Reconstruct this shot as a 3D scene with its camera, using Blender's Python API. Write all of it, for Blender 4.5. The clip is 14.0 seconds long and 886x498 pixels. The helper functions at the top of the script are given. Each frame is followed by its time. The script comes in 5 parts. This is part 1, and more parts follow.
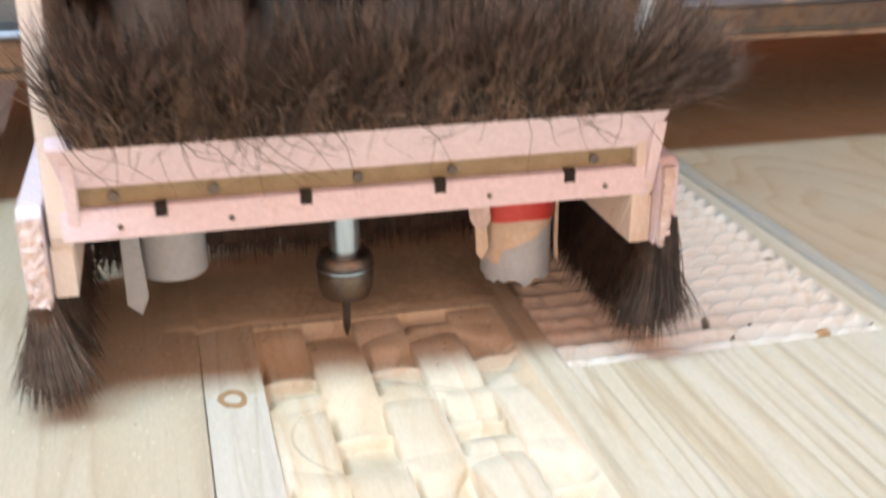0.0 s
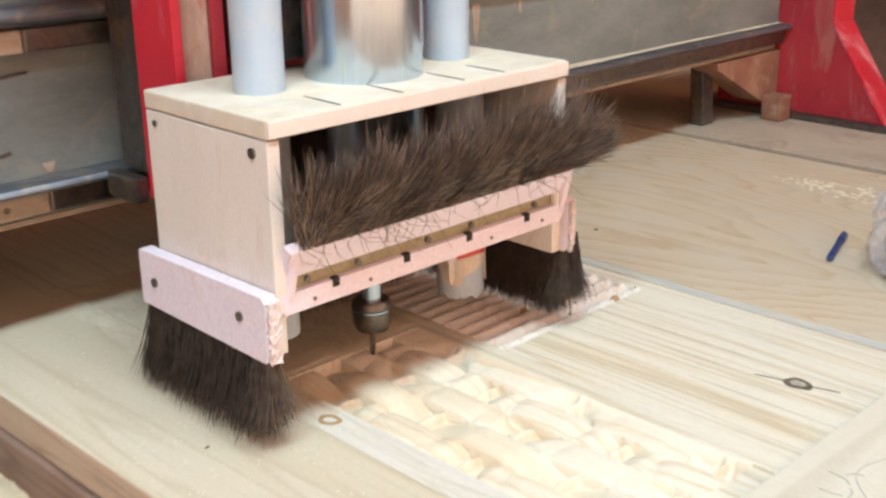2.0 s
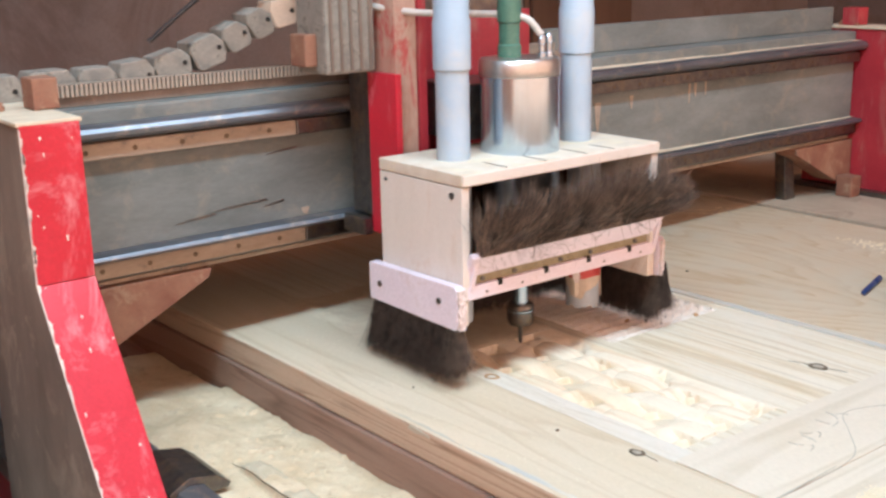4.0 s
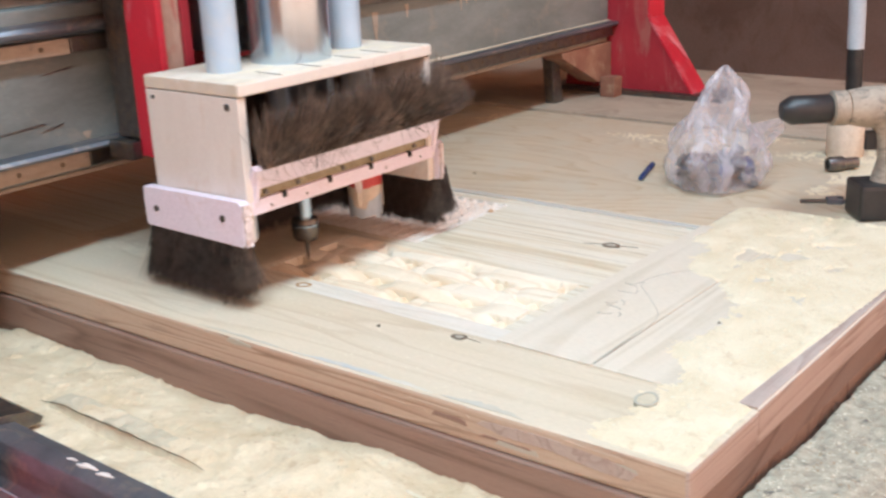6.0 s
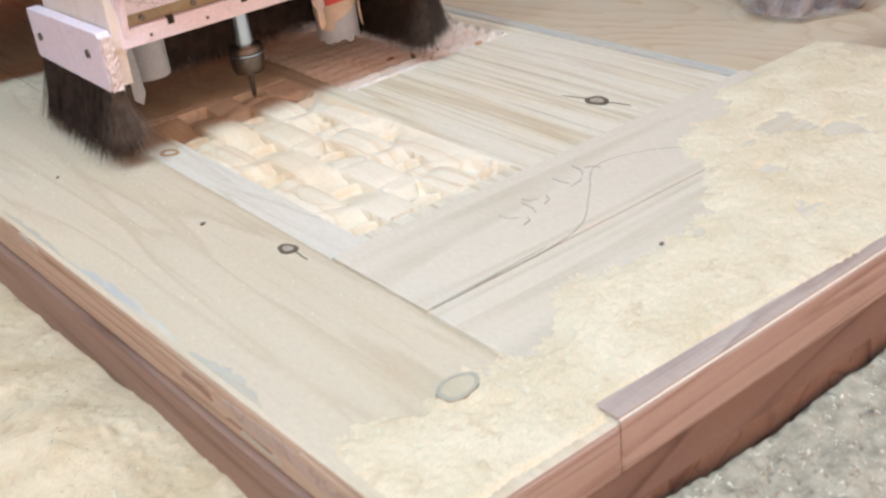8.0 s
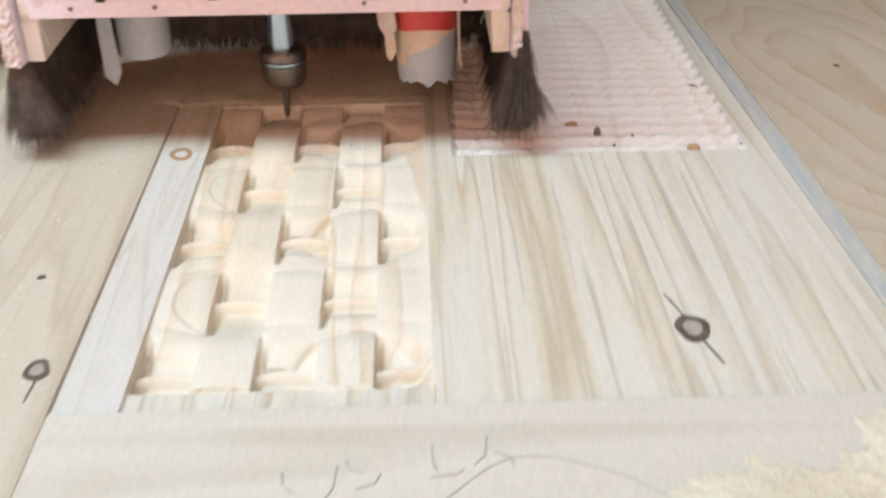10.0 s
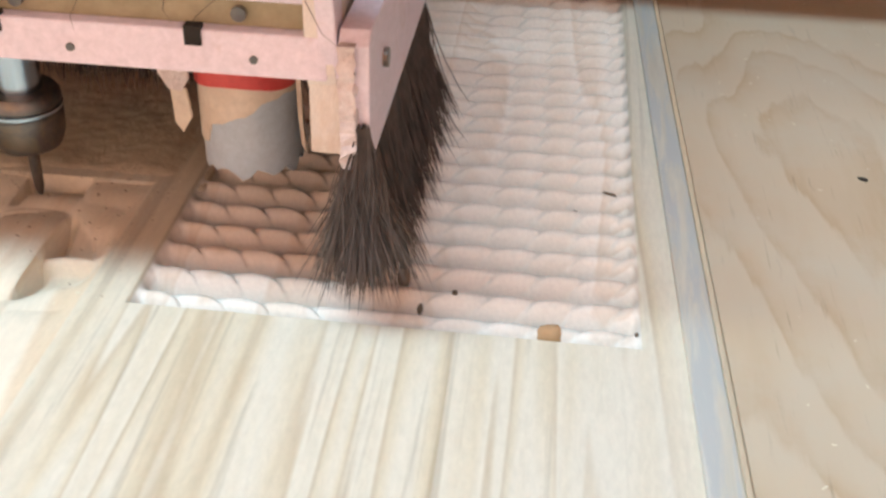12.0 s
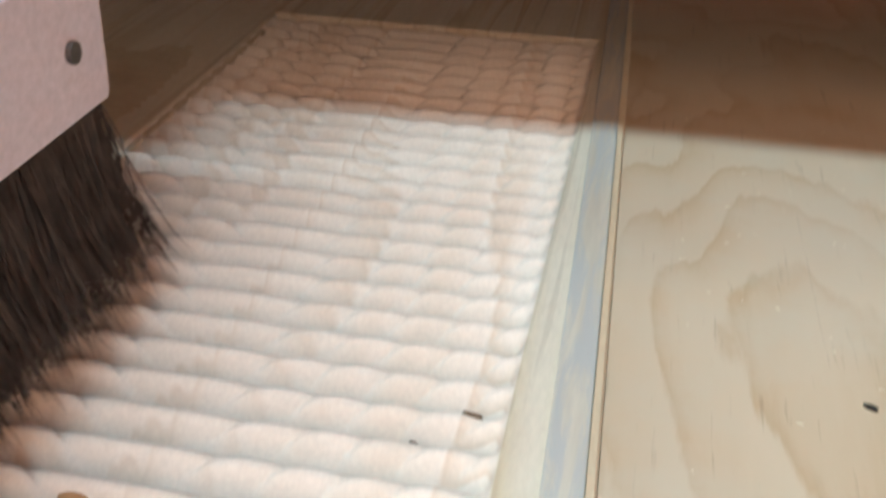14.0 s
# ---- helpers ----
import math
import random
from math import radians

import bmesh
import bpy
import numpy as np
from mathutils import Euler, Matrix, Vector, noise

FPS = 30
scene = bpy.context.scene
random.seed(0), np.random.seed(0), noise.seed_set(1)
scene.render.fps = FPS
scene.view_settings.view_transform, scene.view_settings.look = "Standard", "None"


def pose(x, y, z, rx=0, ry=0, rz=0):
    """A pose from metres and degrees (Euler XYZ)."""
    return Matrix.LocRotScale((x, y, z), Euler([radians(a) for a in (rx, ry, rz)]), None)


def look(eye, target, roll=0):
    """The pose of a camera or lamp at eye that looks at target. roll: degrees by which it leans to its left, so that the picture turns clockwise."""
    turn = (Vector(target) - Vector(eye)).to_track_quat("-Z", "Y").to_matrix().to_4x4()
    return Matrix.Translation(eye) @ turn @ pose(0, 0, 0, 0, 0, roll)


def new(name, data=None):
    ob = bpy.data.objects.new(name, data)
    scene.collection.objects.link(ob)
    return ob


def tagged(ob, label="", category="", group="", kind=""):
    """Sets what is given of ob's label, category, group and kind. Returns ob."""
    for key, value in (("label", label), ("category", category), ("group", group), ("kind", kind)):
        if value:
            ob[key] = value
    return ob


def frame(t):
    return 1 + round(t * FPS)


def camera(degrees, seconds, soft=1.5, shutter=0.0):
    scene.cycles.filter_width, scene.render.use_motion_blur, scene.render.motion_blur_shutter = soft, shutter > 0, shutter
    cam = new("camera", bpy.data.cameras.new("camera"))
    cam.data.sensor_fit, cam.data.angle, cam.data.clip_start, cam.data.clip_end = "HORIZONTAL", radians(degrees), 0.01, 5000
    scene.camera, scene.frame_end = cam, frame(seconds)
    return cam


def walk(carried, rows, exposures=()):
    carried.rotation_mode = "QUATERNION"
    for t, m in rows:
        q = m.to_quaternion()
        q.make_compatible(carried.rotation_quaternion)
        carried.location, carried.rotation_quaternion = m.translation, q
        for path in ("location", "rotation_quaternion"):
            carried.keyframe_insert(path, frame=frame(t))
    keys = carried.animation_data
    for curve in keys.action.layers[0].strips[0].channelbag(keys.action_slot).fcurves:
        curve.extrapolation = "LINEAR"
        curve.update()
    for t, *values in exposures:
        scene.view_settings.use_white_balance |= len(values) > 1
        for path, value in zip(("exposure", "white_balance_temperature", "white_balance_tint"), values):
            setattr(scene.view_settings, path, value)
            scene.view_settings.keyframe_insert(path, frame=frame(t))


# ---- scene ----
cam = camera(43.36, 14.0, soft=2.5, shutter=0.35)
PATH = [
    (0.0, pose(-0.546, -0.691, 0.403, 67.22, -0.24, -14.37)),
    (0.5, pose(-0.741, -0.683, 0.466, 69.73, -3.34, -27.22)),
    (1.0, pose(-0.805, -0.541, 0.463, 68.73, -2.06, -30.24)),
    (1.5, pose(-0.907, -0.599, 0.500, 70.68, -1.36, -37.60)),
    (2.0, pose(-1.140, -0.786, 0.536, 70.48, 0.54, -44.65)),
    (2.5, pose(-1.275, -0.975, 0.615, 73.39, 1.11, -38.73)),
    (2.7, pose(-1.293, -1.068, 0.611, 75.66, 1.60, -36.92)),
    (4.8, pose(-1.676, -1.210, 0.623, 73.22, 1.64, -40.20)),
    (5.0, pose(-1.684, -1.184, 0.603, 72.07, 2.11, -41.01)),
    (5.5, pose(-1.668, -1.158, 0.577, 74.02, 2.61, -47.37)),
    (6.0, pose(-1.604, -1.166, 0.566, 71.78, 2.51, -51.11)),
    (6.5, pose(-1.434, -1.190, 0.552, 69.30, 3.83, -47.98)),
    (7.0, pose(-1.239, -1.227, 0.524, 65.78, 5.97, -42.69)),
    (7.5, pose(-1.123, -1.221, 0.493, 64.19, 6.72, -40.53)),
    (7.7, pose(-1.067, -1.195, 0.483, 62.82, 6.57, -40.43)),
    (9.8, pose(-0.351, -0.978, 0.439, 59.54, 1.34, -4.20)),
    (10.0, pose(-0.304, -0.913, 0.440, 59.29, 0.57, -1.84)),
    (10.5, pose(-0.213, -0.746, 0.422, 59.46, 0.46, 5.17)),
    (11.0, pose(-0.101, -0.568, 0.403, 56.87, 0.91, 12.82)),
    (11.5, pose(-0.078, -0.473, 0.361, 58.26, 0.47, 6.49)),
    (12.0, pose(-0.062, -0.452, 0.349, 56.31, -1.59, 6.36)),
    (12.5, pose(0.025, -0.362, 0.324, 53.56, -2.81, 10.35)),
    (13.0, pose(0.046, -0.268, 0.295, 53.59, -0.45, 9.27)),
    (13.5, pose(0.061, -0.228, 0.289, 54.54, 2.72, 12.02)),
    (14.0, pose(0.037, -0.211, 0.273, 61.40, -1.58, 11.15)),
]
walk(cam, PATH, [(0.0, 1.02, 6200, 8), (0.5, 0.95, 6200, 6), (1.0, 0.92, 6500, 4), (1.6, 0.98, 6800, -1), (2.0, 1.05, 6450, 7), (2.5, 1.06, 6150, 10),
                 (5.0, 1.04, 6200, 11), (6.0, 1.0, 6150, 11), (6.5, 0.72, 6200, 11), (7.0, 0.60, 6350, 12), (7.5, 0.78, 6200, 11), (7.7, 0.78, 6200, 11),
                 (10.0, 0.80, 6100, 10), (11.0, 1.0, 6100, 8), (12.0, 1.08, 6100, 7), (12.7, 1.1, 6100, 6), (13.5, 1.26, 6050, 3), (14.0, 1.3, 6050, 2)])

# ---- world and light: workshop open to an added sunlit yard, key lamp overhead ----
world = bpy.data.worlds.new("world")
scene.world = world
world.use_nodes = True
wn = world.node_tree
sky = wn.nodes.new("ShaderNodeTexSky")
sky.sky_type = "NISHITA"
sky.sun_disc = False
sky.sun_elevation, sky.sun_rotation = radians(51), radians(13)
wn.nodes["Background"].inputs["Strength"].default_value = 0.15
wn.links.new(sky.outputs["Color"], wn.nodes["Background"].inputs["Color"])

sun = new("sun", bpy.data.lights.new("sun", "SUN"))
sun.data.energy, sun.data.angle, sun.data.color = 5.0, radians(0.6), (1.0, 0.95, 0.87)
sun.matrix_world = look((-1.2, 5.0, 6.4), (0, 0, 0))

# Added long lamp out of view; its narrow strip gives the crisp gantry shadow.
key_lamp = new("added_key_lamp", bpy.data.lights.new("added_key_lamp", "AREA"))
key_lamp.data.shape, key_lamp.data.size, key_lamp.data.size_y = "RECTANGLE", 3.7, 0.30
key_lamp.data.energy, key_lamp.data.color = 74, (0.68, 0.89, 1.0)
key_lamp.matrix_world = pose(-1.65, -0.93, 2.59, 0, 0, 0)



# ---- materials ----
def link(nt, a, b):
    nt.links.new(a, b)


def start(name):
    m = bpy.data.materials.new(name)
    m.use_nodes = True
    return m, m.node_tree, m.node_tree.nodes["Principled BSDF"]


def noise_node(nt, coord, scale, detail=4.0, rough=0.6, stretch=(1, 1, 1), distort=0.0):
    mp = nt.nodes.new("ShaderNodeMapping")
    mp.inputs["Scale"].default_value = stretch
    link(nt, coord, mp.inputs["Vector"])
    n = nt.nodes.new("ShaderNodeTexNoise")
    n.inputs["Scale"].default_value = scale
    n.inputs["Detail"].default_value = detail
    n.inputs["Roughness"].default_value = rough
    n.inputs["Distortion"].default_value = distort
    link(nt, mp.outputs["Vector"], n.inputs["Vector"])
    return n.outputs["Fac"]


def ramp(nt, fac, stops):
    r = nt.nodes.new("ShaderNodeValToRGB")
    while len(r.color_ramp.elements) < len(stops):
        r.color_ramp.elements.new(0.5)
    for e, (p, c) in zip(r.color_ramp.elements, stops):
        e.position = p
        e.color = (*c, 1) if len(c) == 3 else c
    link(nt, fac, r.inputs["Fac"])
    return r.outputs["Color"]


def mix(nt, fac, a, b, mode="MIX"):
    n = nt.nodes.new("ShaderNodeMix")
    n.data_type, n.blend_type = "RGBA", mode
    for sock, v in ((n.inputs["Factor"], fac), (n.inputs["A"], a), (n.inputs["B"], b)):
        if isinstance(v, (int, float)):
            sock.default_value = v
        elif isinstance(v, tuple):
            sock.default_value = (*v, 1)
        else:
            link(nt, v, sock)
    return n.outputs["Result"]


def bumped(nt, bsdf, fac, strength, distance):
    b = nt.nodes.new("ShaderNodeBump")
    b.inputs["Strength"].default_value, b.inputs["Distance"].default_value = strength, distance
    link(nt, fac, b.inputs["Height"])
    link(nt, b.outputs["Normal"], bsdf.inputs["Normal"])


def surface(name, c1, c2, rough=0.7, metal=0.0, scale=14.0, stretch=(1, 1, 1), fine=220.0, bump=0.25,
            stain=None, stain_amount=0.5, stain_scale=6.0, distance=0.0006, stain_low=0.5, stain_stretch=(1, 1, 1)):
    """Two close colours over a broad noise, a fine grain, and stains of a third colour."""
    m, nt, b = start(name)
    co = nt.nodes.new("ShaderNodeTexCoord").outputs["Object"]
    broad = noise_node(nt, co, scale, 5, 0.6, stretch, 0.3)
    col = ramp(nt, broad, [(0.32, c1), (0.68, c2)])
    grain = noise_node(nt, co, fine, 3, 0.7, stretch)
    col = mix(nt, 0.35, col, ramp(nt, grain, [(0.3, (0.55, 0.55, 0.55)), (0.7, (1.0, 1.0, 1.0))]), "MULTIPLY")
    if stain:
        s = noise_node(nt, co, stain_scale, 6, 0.72, stain_stretch, 0.6)
        f = ramp(nt, s, [(stain_low, (0, 0, 0)), (stain_low + 0.12, (stain_amount,) * 3)])
        col = mix(nt, f, col, stain)
    link(nt, col, b.inputs["Base Color"])
    rr = ramp(nt, grain, [(0.2, (rough * 0.85,) * 3), (0.8, (min(1, rough * 1.12),) * 3)])
    link(nt, rr, b.inputs["Roughness"])
    b.inputs["Metallic"].default_value = metal
    bumped(nt, b, grain, bump, distance)
    return m


def timber(name, late, early, pale, rings=26.0, along="y", lines=0.5, rough=0.62, mottling=None, draw=0.07, wander=0.9):
    """Sawn softwood: rings drawn out along the grain, fine dark lines, and broad pale and grey patches."""
    m, nt, b = start(name)
    co = nt.nodes.new("ShaderNodeTexCoord").outputs["Object"]
    k = {"y": (1, draw, 1), "x": (draw, 1, 1), "z": (1, 1, draw)}[along]
    k2 = {"y": (1, 0.022, 1), "x": (0.022, 1, 1), "z": (1, 1, 0.022)}[along]
    swell = noise_node(nt, co, rings, 2.5, 0.45, k, wander)
    col = ramp(nt, swell, [(0.25, early), (0.40, pale), (0.47, early), (0.505, late), (0.53, pale), (0.66, early), (0.75, pale)])
    streak = noise_node(nt, co, 150.0, 3, 0.6, k2, 0.2)
    dark = ramp(nt, streak, [(0.30, (lines,) * 3), (0.42, (0, 0, 0))])
    col = mix(nt, dark, col, tuple(v * 0.55 for v in late))
    patch = noise_node(nt, co, 7.0, 4, 0.6, (1, 0.4, 1))
    col = mix(nt, ramp(nt, patch, [(0.42, (0, 0, 0)), (0.7, (0.75,) * 3)]), col, mottling or pale)
    fine = noise_node(nt, co, 420.0, 2, 0.7, (1, 0.25, 1))
    col = mix(nt, 0.25, col, ramp(nt, fine, [(0.3, (0.6, 0.6, 0.6)), (0.7, (1, 1, 1))]), "MULTIPLY")
    link(nt, col, b.inputs["Base Color"])
    b.inputs["Roughness"].default_value = rough
    b.inputs["Specular IOR Level"].default_value = 0.3
    bumped(nt, b, streak, 0.25, 0.0006)
    return m


def plywood(name):
    """Rotary-cut veneer: nested contours of tan and cream, drawn out along y, with short dark pores."""
    m, nt, b = start(name)
    co = nt.nodes.new("ShaderNodeTexCoord").outputs["Object"]
    hill = noise_node(nt, co, 2.9, 3.0, 0.42, (1, 0.40, 1), 0.5)
    times = nt.nodes.new("ShaderNodeMath")
    times.operation = "MULTIPLY"
    times.inputs[1].default_value = 24.0
    link(nt, hill, times.inputs[0])
    frayed = nt.nodes.new("ShaderNodeMath")
    frayed.operation = "ADD"
    link(nt, times.outputs["Value"], frayed.inputs[0])
    link(nt, ramp(nt, noise_node(nt, co, 60.0, 4, 0.6, (1, 0.16, 1), 0.3), [(0.0, (0, 0, 0)), (1.0, (0.75,) * 3)]), frayed.inputs[1])
    part_of = nt.nodes.new("ShaderNodeMath")
    part_of.operation = "FRACT"
    link(nt, frayed.outputs["Value"], part_of.inputs[0])
    col = ramp(nt, part_of.outputs["Value"], [(0.0, (0.595, 0.484, 0.350)), (0.40, (0.578, 0.464, 0.328)), (0.72, (0.548, 0.426, 0.290)), (0.90, (0.500, 0.366, 0.230)), (0.99, (0.588, 0.476, 0.342))])
    pores = noise_node(nt, co, 300.0, 3, 0.6, (1, 0.05, 1), 0.2)
    col = mix(nt, ramp(nt, pores, [(0.28, (0.5,) * 3), (0.37, (0, 0, 0))]), col, (0.270, 0.196, 0.121))
    grey = noise_node(nt, co, 9.0, 5, 0.65)
    col = mix(nt, ramp(nt, grey, [(0.42, (0, 0, 0)), (0.64, (0.78,) * 3)]), col, (0.565, 0.488, 0.375))
    link(nt, col, b.inputs["Base Color"])
    b.inputs["Roughness"].default_value = 0.6
    bumped(nt, b, pores, 0.2, 0.0004)
    return m


M = {}
M["pine"] = timber("pine_panel", (0.585, 0.470, 0.320), (0.705, 0.600, 0.435), (0.765, 0.690, 0.560), rings=30, lines=0.42, mottling=(0.740, 0.680, 0.575), draw=0.028, wander=0.35)
M["stile"] = timber("dusty_stile_wood", (0.567, 0.458, 0.320), (0.640, 0.542, 0.395), (0.672, 0.576, 0.437), rings=11, lines=0.22, mottling=(0.640, 0.557, 0.432))
M["rail"] = timber("dusty_rail_wood", (0.618, 0.535, 0.413), (0.680, 0.594, 0.470), (0.711, 0.629, 0.509), rings=8, along="x", lines=0.12, mottling=(0.700, 0.629, 0.528))
M["cut"] = timber("fresh_cut_pine", (0.721, 0.552, 0.370), (0.793, 0.670, 0.494), (0.845, 0.749, 0.598), rings=12, lines=0.12, rough=0.7, mottling=(0.824, 0.729, 0.589))
M["rope"] = timber("fresh_cut_rope_pine", (0.73, 0.62, 0.51), (0.80, 0.705, 0.605), (0.85, 0.78, 0.70), rings=16, lines=0.05, rough=0.7, mottling=(0.83, 0.765, 0.69))
M["planed"] = timber("planed_pale_pine", (0.613, 0.533, 0.423), (0.702, 0.636, 0.529), (0.732, 0.664, 0.573), rings=20, lines=0.2, mottling=(0.712, 0.664, 0.582))
M["strip"] = surface("blue_grey_rubbed_edge", (0.58, 0.53, 0.43), (0.68, 0.63, 0.53), 0.6, scale=60, stretch=(1, 0.06, 1), stain=(0.46, 0.47, 0.46), stain_amount=0.85, stain_scale=110, stain_low=0.44, stain_stretch=(1, 0.10, 1))
M["worn"] = surface("worn_grey_wood", (0.50, 0.455, 0.36), (0.57, 0.525, 0.43), 0.7, scale=18, stretch=(1, 0.1, 1), stain=(0.45, 0.46, 0.44), stain_amount=0.6, stain_scale=30, stain_stretch=(1, 0.2, 1))
M["edge_pale"] = timber("pale_bevel_wood", (0.62, 0.48, 0.30), (0.76, 0.64, 0.44), (0.80, 0.70, 0.52), rings=9, lines=0.2)
M["ply"] = plywood("plywood_face")
# Side woods: reddish, and darker than the tops with shade in the colour.
M["side_wood"] = timber("shaded_reddish_side_wood", (0.34, 0.22, 0.15), (0.52, 0.365, 0.265), (0.58, 0.44, 0.33), rings=20, lines=0.5, mottling=(0.58, 0.47, 0.36))
M["under"] = timber("shaded_red_support_wood", (0.185, 0.108, 0.080), (0.29, 0.182, 0.138), (0.35, 0.228, 0.178), rings=16, lines=0.5, mottling=(0.31, 0.21, 0.165))
M["front_side"] = timber("reddish_and_shaded_front_wood", (0.35, 0.250, 0.205), (0.46, 0.355, 0.305), (0.53, 0.435, 0.38), rings=20, along="x", lines=0.45, mottling=(0.52, 0.43, 0.375))
M["front_under"] = timber("shaded_front_support_wood", (0.145, 0.092, 0.076), (0.225, 0.155, 0.130), (0.28, 0.202, 0.172), rings=16, along="x", lines=0.5, mottling=(0.30, 0.20, 0.16))
M["dust"] = surface("sawdust", (0.78, 0.65, 0.44), (0.91, 0.80, 0.60), 0.95, scale=14, fine=420, bump=0.75, stain=(0.62, 0.48, 0.31), stain_amount=0.6, stain_scale=45, distance=0.0025, stain_low=0.55)
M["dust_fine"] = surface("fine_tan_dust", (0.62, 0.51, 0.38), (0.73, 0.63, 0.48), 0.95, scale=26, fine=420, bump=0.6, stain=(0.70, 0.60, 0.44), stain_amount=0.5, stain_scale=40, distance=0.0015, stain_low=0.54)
M["ledge"] = surface("dusty_tan_ledge_board", (0.42, 0.335, 0.25), (0.54, 0.445, 0.34), 0.9, scale=8, stretch=(1, 0.4, 1), stain=(0.30, 0.22, 0.16), stain_amount=0.6, stain_scale=9, stain_low=0.54)
M["dust_heap"] = surface("yellow_brown_sawdust", (0.68, 0.545, 0.355), (0.84, 0.715, 0.515), 0.95, scale=16, fine=380, bump=0.85, stain=(0.50, 0.36, 0.22), stain_amount=0.55, stain_scale=38, distance=0.0022, stain_low=0.56)
M["dust_grey"] = surface("dirty_sawdust_and_grit", (0.33, 0.29, 0.22), (0.58, 0.52, 0.40), 0.95, scale=60, fine=330, bump=0.9, stain=(0.10, 0.09, 0.08), stain_amount=0.85, stain_scale=55, distance=0.002, stain_low=0.56)
M["chip"] = surface("wood_chips", (0.78, 0.71, 0.53), (0.85, 0.79, 0.63), 0.9, scale=60)
M["knot"] = surface("knot_wood", (0.10, 0.075, 0.05), (0.20, 0.15, 0.10), 0.7, scale=120)
M["knot_core"] = surface("knot_core_wood", (0.38, 0.33, 0.26), (0.48, 0.43, 0.35), 0.7, scale=120)
M["plug"] = surface("grey_plug", (0.42, 0.40, 0.33), (0.50, 0.47, 0.38), 0.8, scale=90)
M["stain_brown"] = surface("brown_fleck", (0.42, 0.24, 0.11), (0.50, 0.31, 0.16), 0.8, scale=90)
M["pencil"] = surface("pencil_line", (0.44, 0.40, 0.34), (0.54, 0.50, 0.42), 0.7, scale=200)
M["box_ply"] = surface("dusty_laminate_board", (0.77, 0.705, 0.635), (0.84, 0.785, 0.725), 0.75, scale=10, fine=900, stretch=(1, 1, 0.3), stain=(0.60, 0.46, 0.33), stain_amount=0.55, stain_scale=16, stain_low=0.56, stain_stretch=(1, 1, 0.35))
M["box_top"] = surface("sawdust_covered_board", (0.70, 0.605, 0.48), (0.80, 0.725, 0.62), 0.92, scale=26, fine=420, bump=0.8, distance=0.0015, stain=(0.80, 0.70, 0.50), stain_amount=0.6, stain_scale=20, stain_low=0.5)
M["pink"] = surface("pale_pink_board", (0.84, 0.750, 0.845), (0.88, 0.805, 0.895), 0.6, scale=12, stain=(0.62, 0.49, 0.48), stain_amount=0.4, stain_scale=24, stain_low=0.57)
M["pink_edge"] = surface("ragged_board_edge", (0.60, 0.49, 0.46), (0.85, 0.765, 0.75), 0.85, scale=90, bump=0.8, distance=0.002)
M["olive"] = surface("olive_rubber_strip", (0.32, 0.28, 0.17), (0.42, 0.375, 0.25), 0.7, scale=40)
M["bristle"] = surface("dark_brush_hair", (0.036, 0.027, 0.023), (0.110, 0.082, 0.068), 0.65, scale=70, fine=700, bump=0.1)
M["bristle_brown"] = surface("brown_dusty_brush_hair", (0.12, 0.086, 0.068), (0.36, 0.262, 0.20), 0.7, scale=55, fine=700, bump=0.1)
M["chrome"] = surface("polished_spindle_steel", (0.56, 0.68, 0.79), (0.62, 0.74, 0.85), 0.25, 1.0, scale=40, stretch=(1, 1, 0.05), fine=300, bump=0.01)
M["cap"] = surface("brushed_spindle_cap", (0.66, 0.65, 0.63), (0.74, 0.73, 0.71), 0.38, 1.0, scale=60, bump=0.05)
M["steel_dark"] = surface("dark_oiled_steel", (0.14, 0.13, 0.13), (0.22, 0.21, 0.20), 0.38, 0.9, scale=60, stain=(0.30, 0.24, 0.16), stain_amount=0.5, stain_scale=40)
M["rail_steel"] = surface("worn_guide_rail_steel", (0.15, 0.165, 0.195), (0.26, 0.275, 0.31), 0.42, 0.7, scale=30, stretch=(0.1, 0.3, 1), stain=(0.42, 0.36, 0.30), stain_amount=0.7, stain_scale=16, stain_low=0.54)
M["pvc"] = surface("blue_grey_plastic_pipe", (0.40, 0.53, 0.66), (0.47, 0.60, 0.73), 0.33, scale=9, fine=1500, bump=0.02, stain=(0.58, 0.57, 0.52), stain_amount=0.3, stain_scale=14)
M["pvc_end"] = surface("cut_grey_plastic_pipe", (0.46, 0.53, 0.60), (0.54, 0.61, 0.68), 0.5, scale=20, bump=0.05)
M["tape"] = surface("masking_tape", (0.68, 0.56, 0.44), (0.76, 0.66, 0.55), 0.8, scale=60)
M["red_tape"] = surface("red_tape", (0.62, 0.06, 0.06), (0.70, 0.10, 0.09), 0.5, scale=30)
M["red"] = surface("scratched_red_paint", (0.54, 0.014, 0.034), (0.66, 0.028, 0.055), 0.36, scale=5, stain=(0.68, 0.27, 0.30), stain_amount=0.75, stain_scale=8, stain_low=0.53, stain_stretch=(1, 1, 0.6), bump=0.06)
M["red_dark"] = surface("dusty_red_paint", (0.33, 0.018, 0.032), (0.45, 0.036, 0.052), 0.5, scale=7, stain=(0.40, 0.20, 0.16), stain_amount=0.5, stain_scale=14, stain_low=0.56, stain_stretch=(1, 1, 0.3), bump=0.08)
M["rust"] = surface("rusty_dusty_steel", (0.24, 0.10, 0.065), (0.34, 0.18, 0.115), 0.85, scale=16, stain=(0.46, 0.34, 0.23), stain_amount=0.5, stain_scale=20, stain_low=0.55)
M["scrape"] = surface("bare_scraped_filler", (0.72, 0.62, 0.55), (0.80, 0.72, 0.66), 0.8, scale=90)
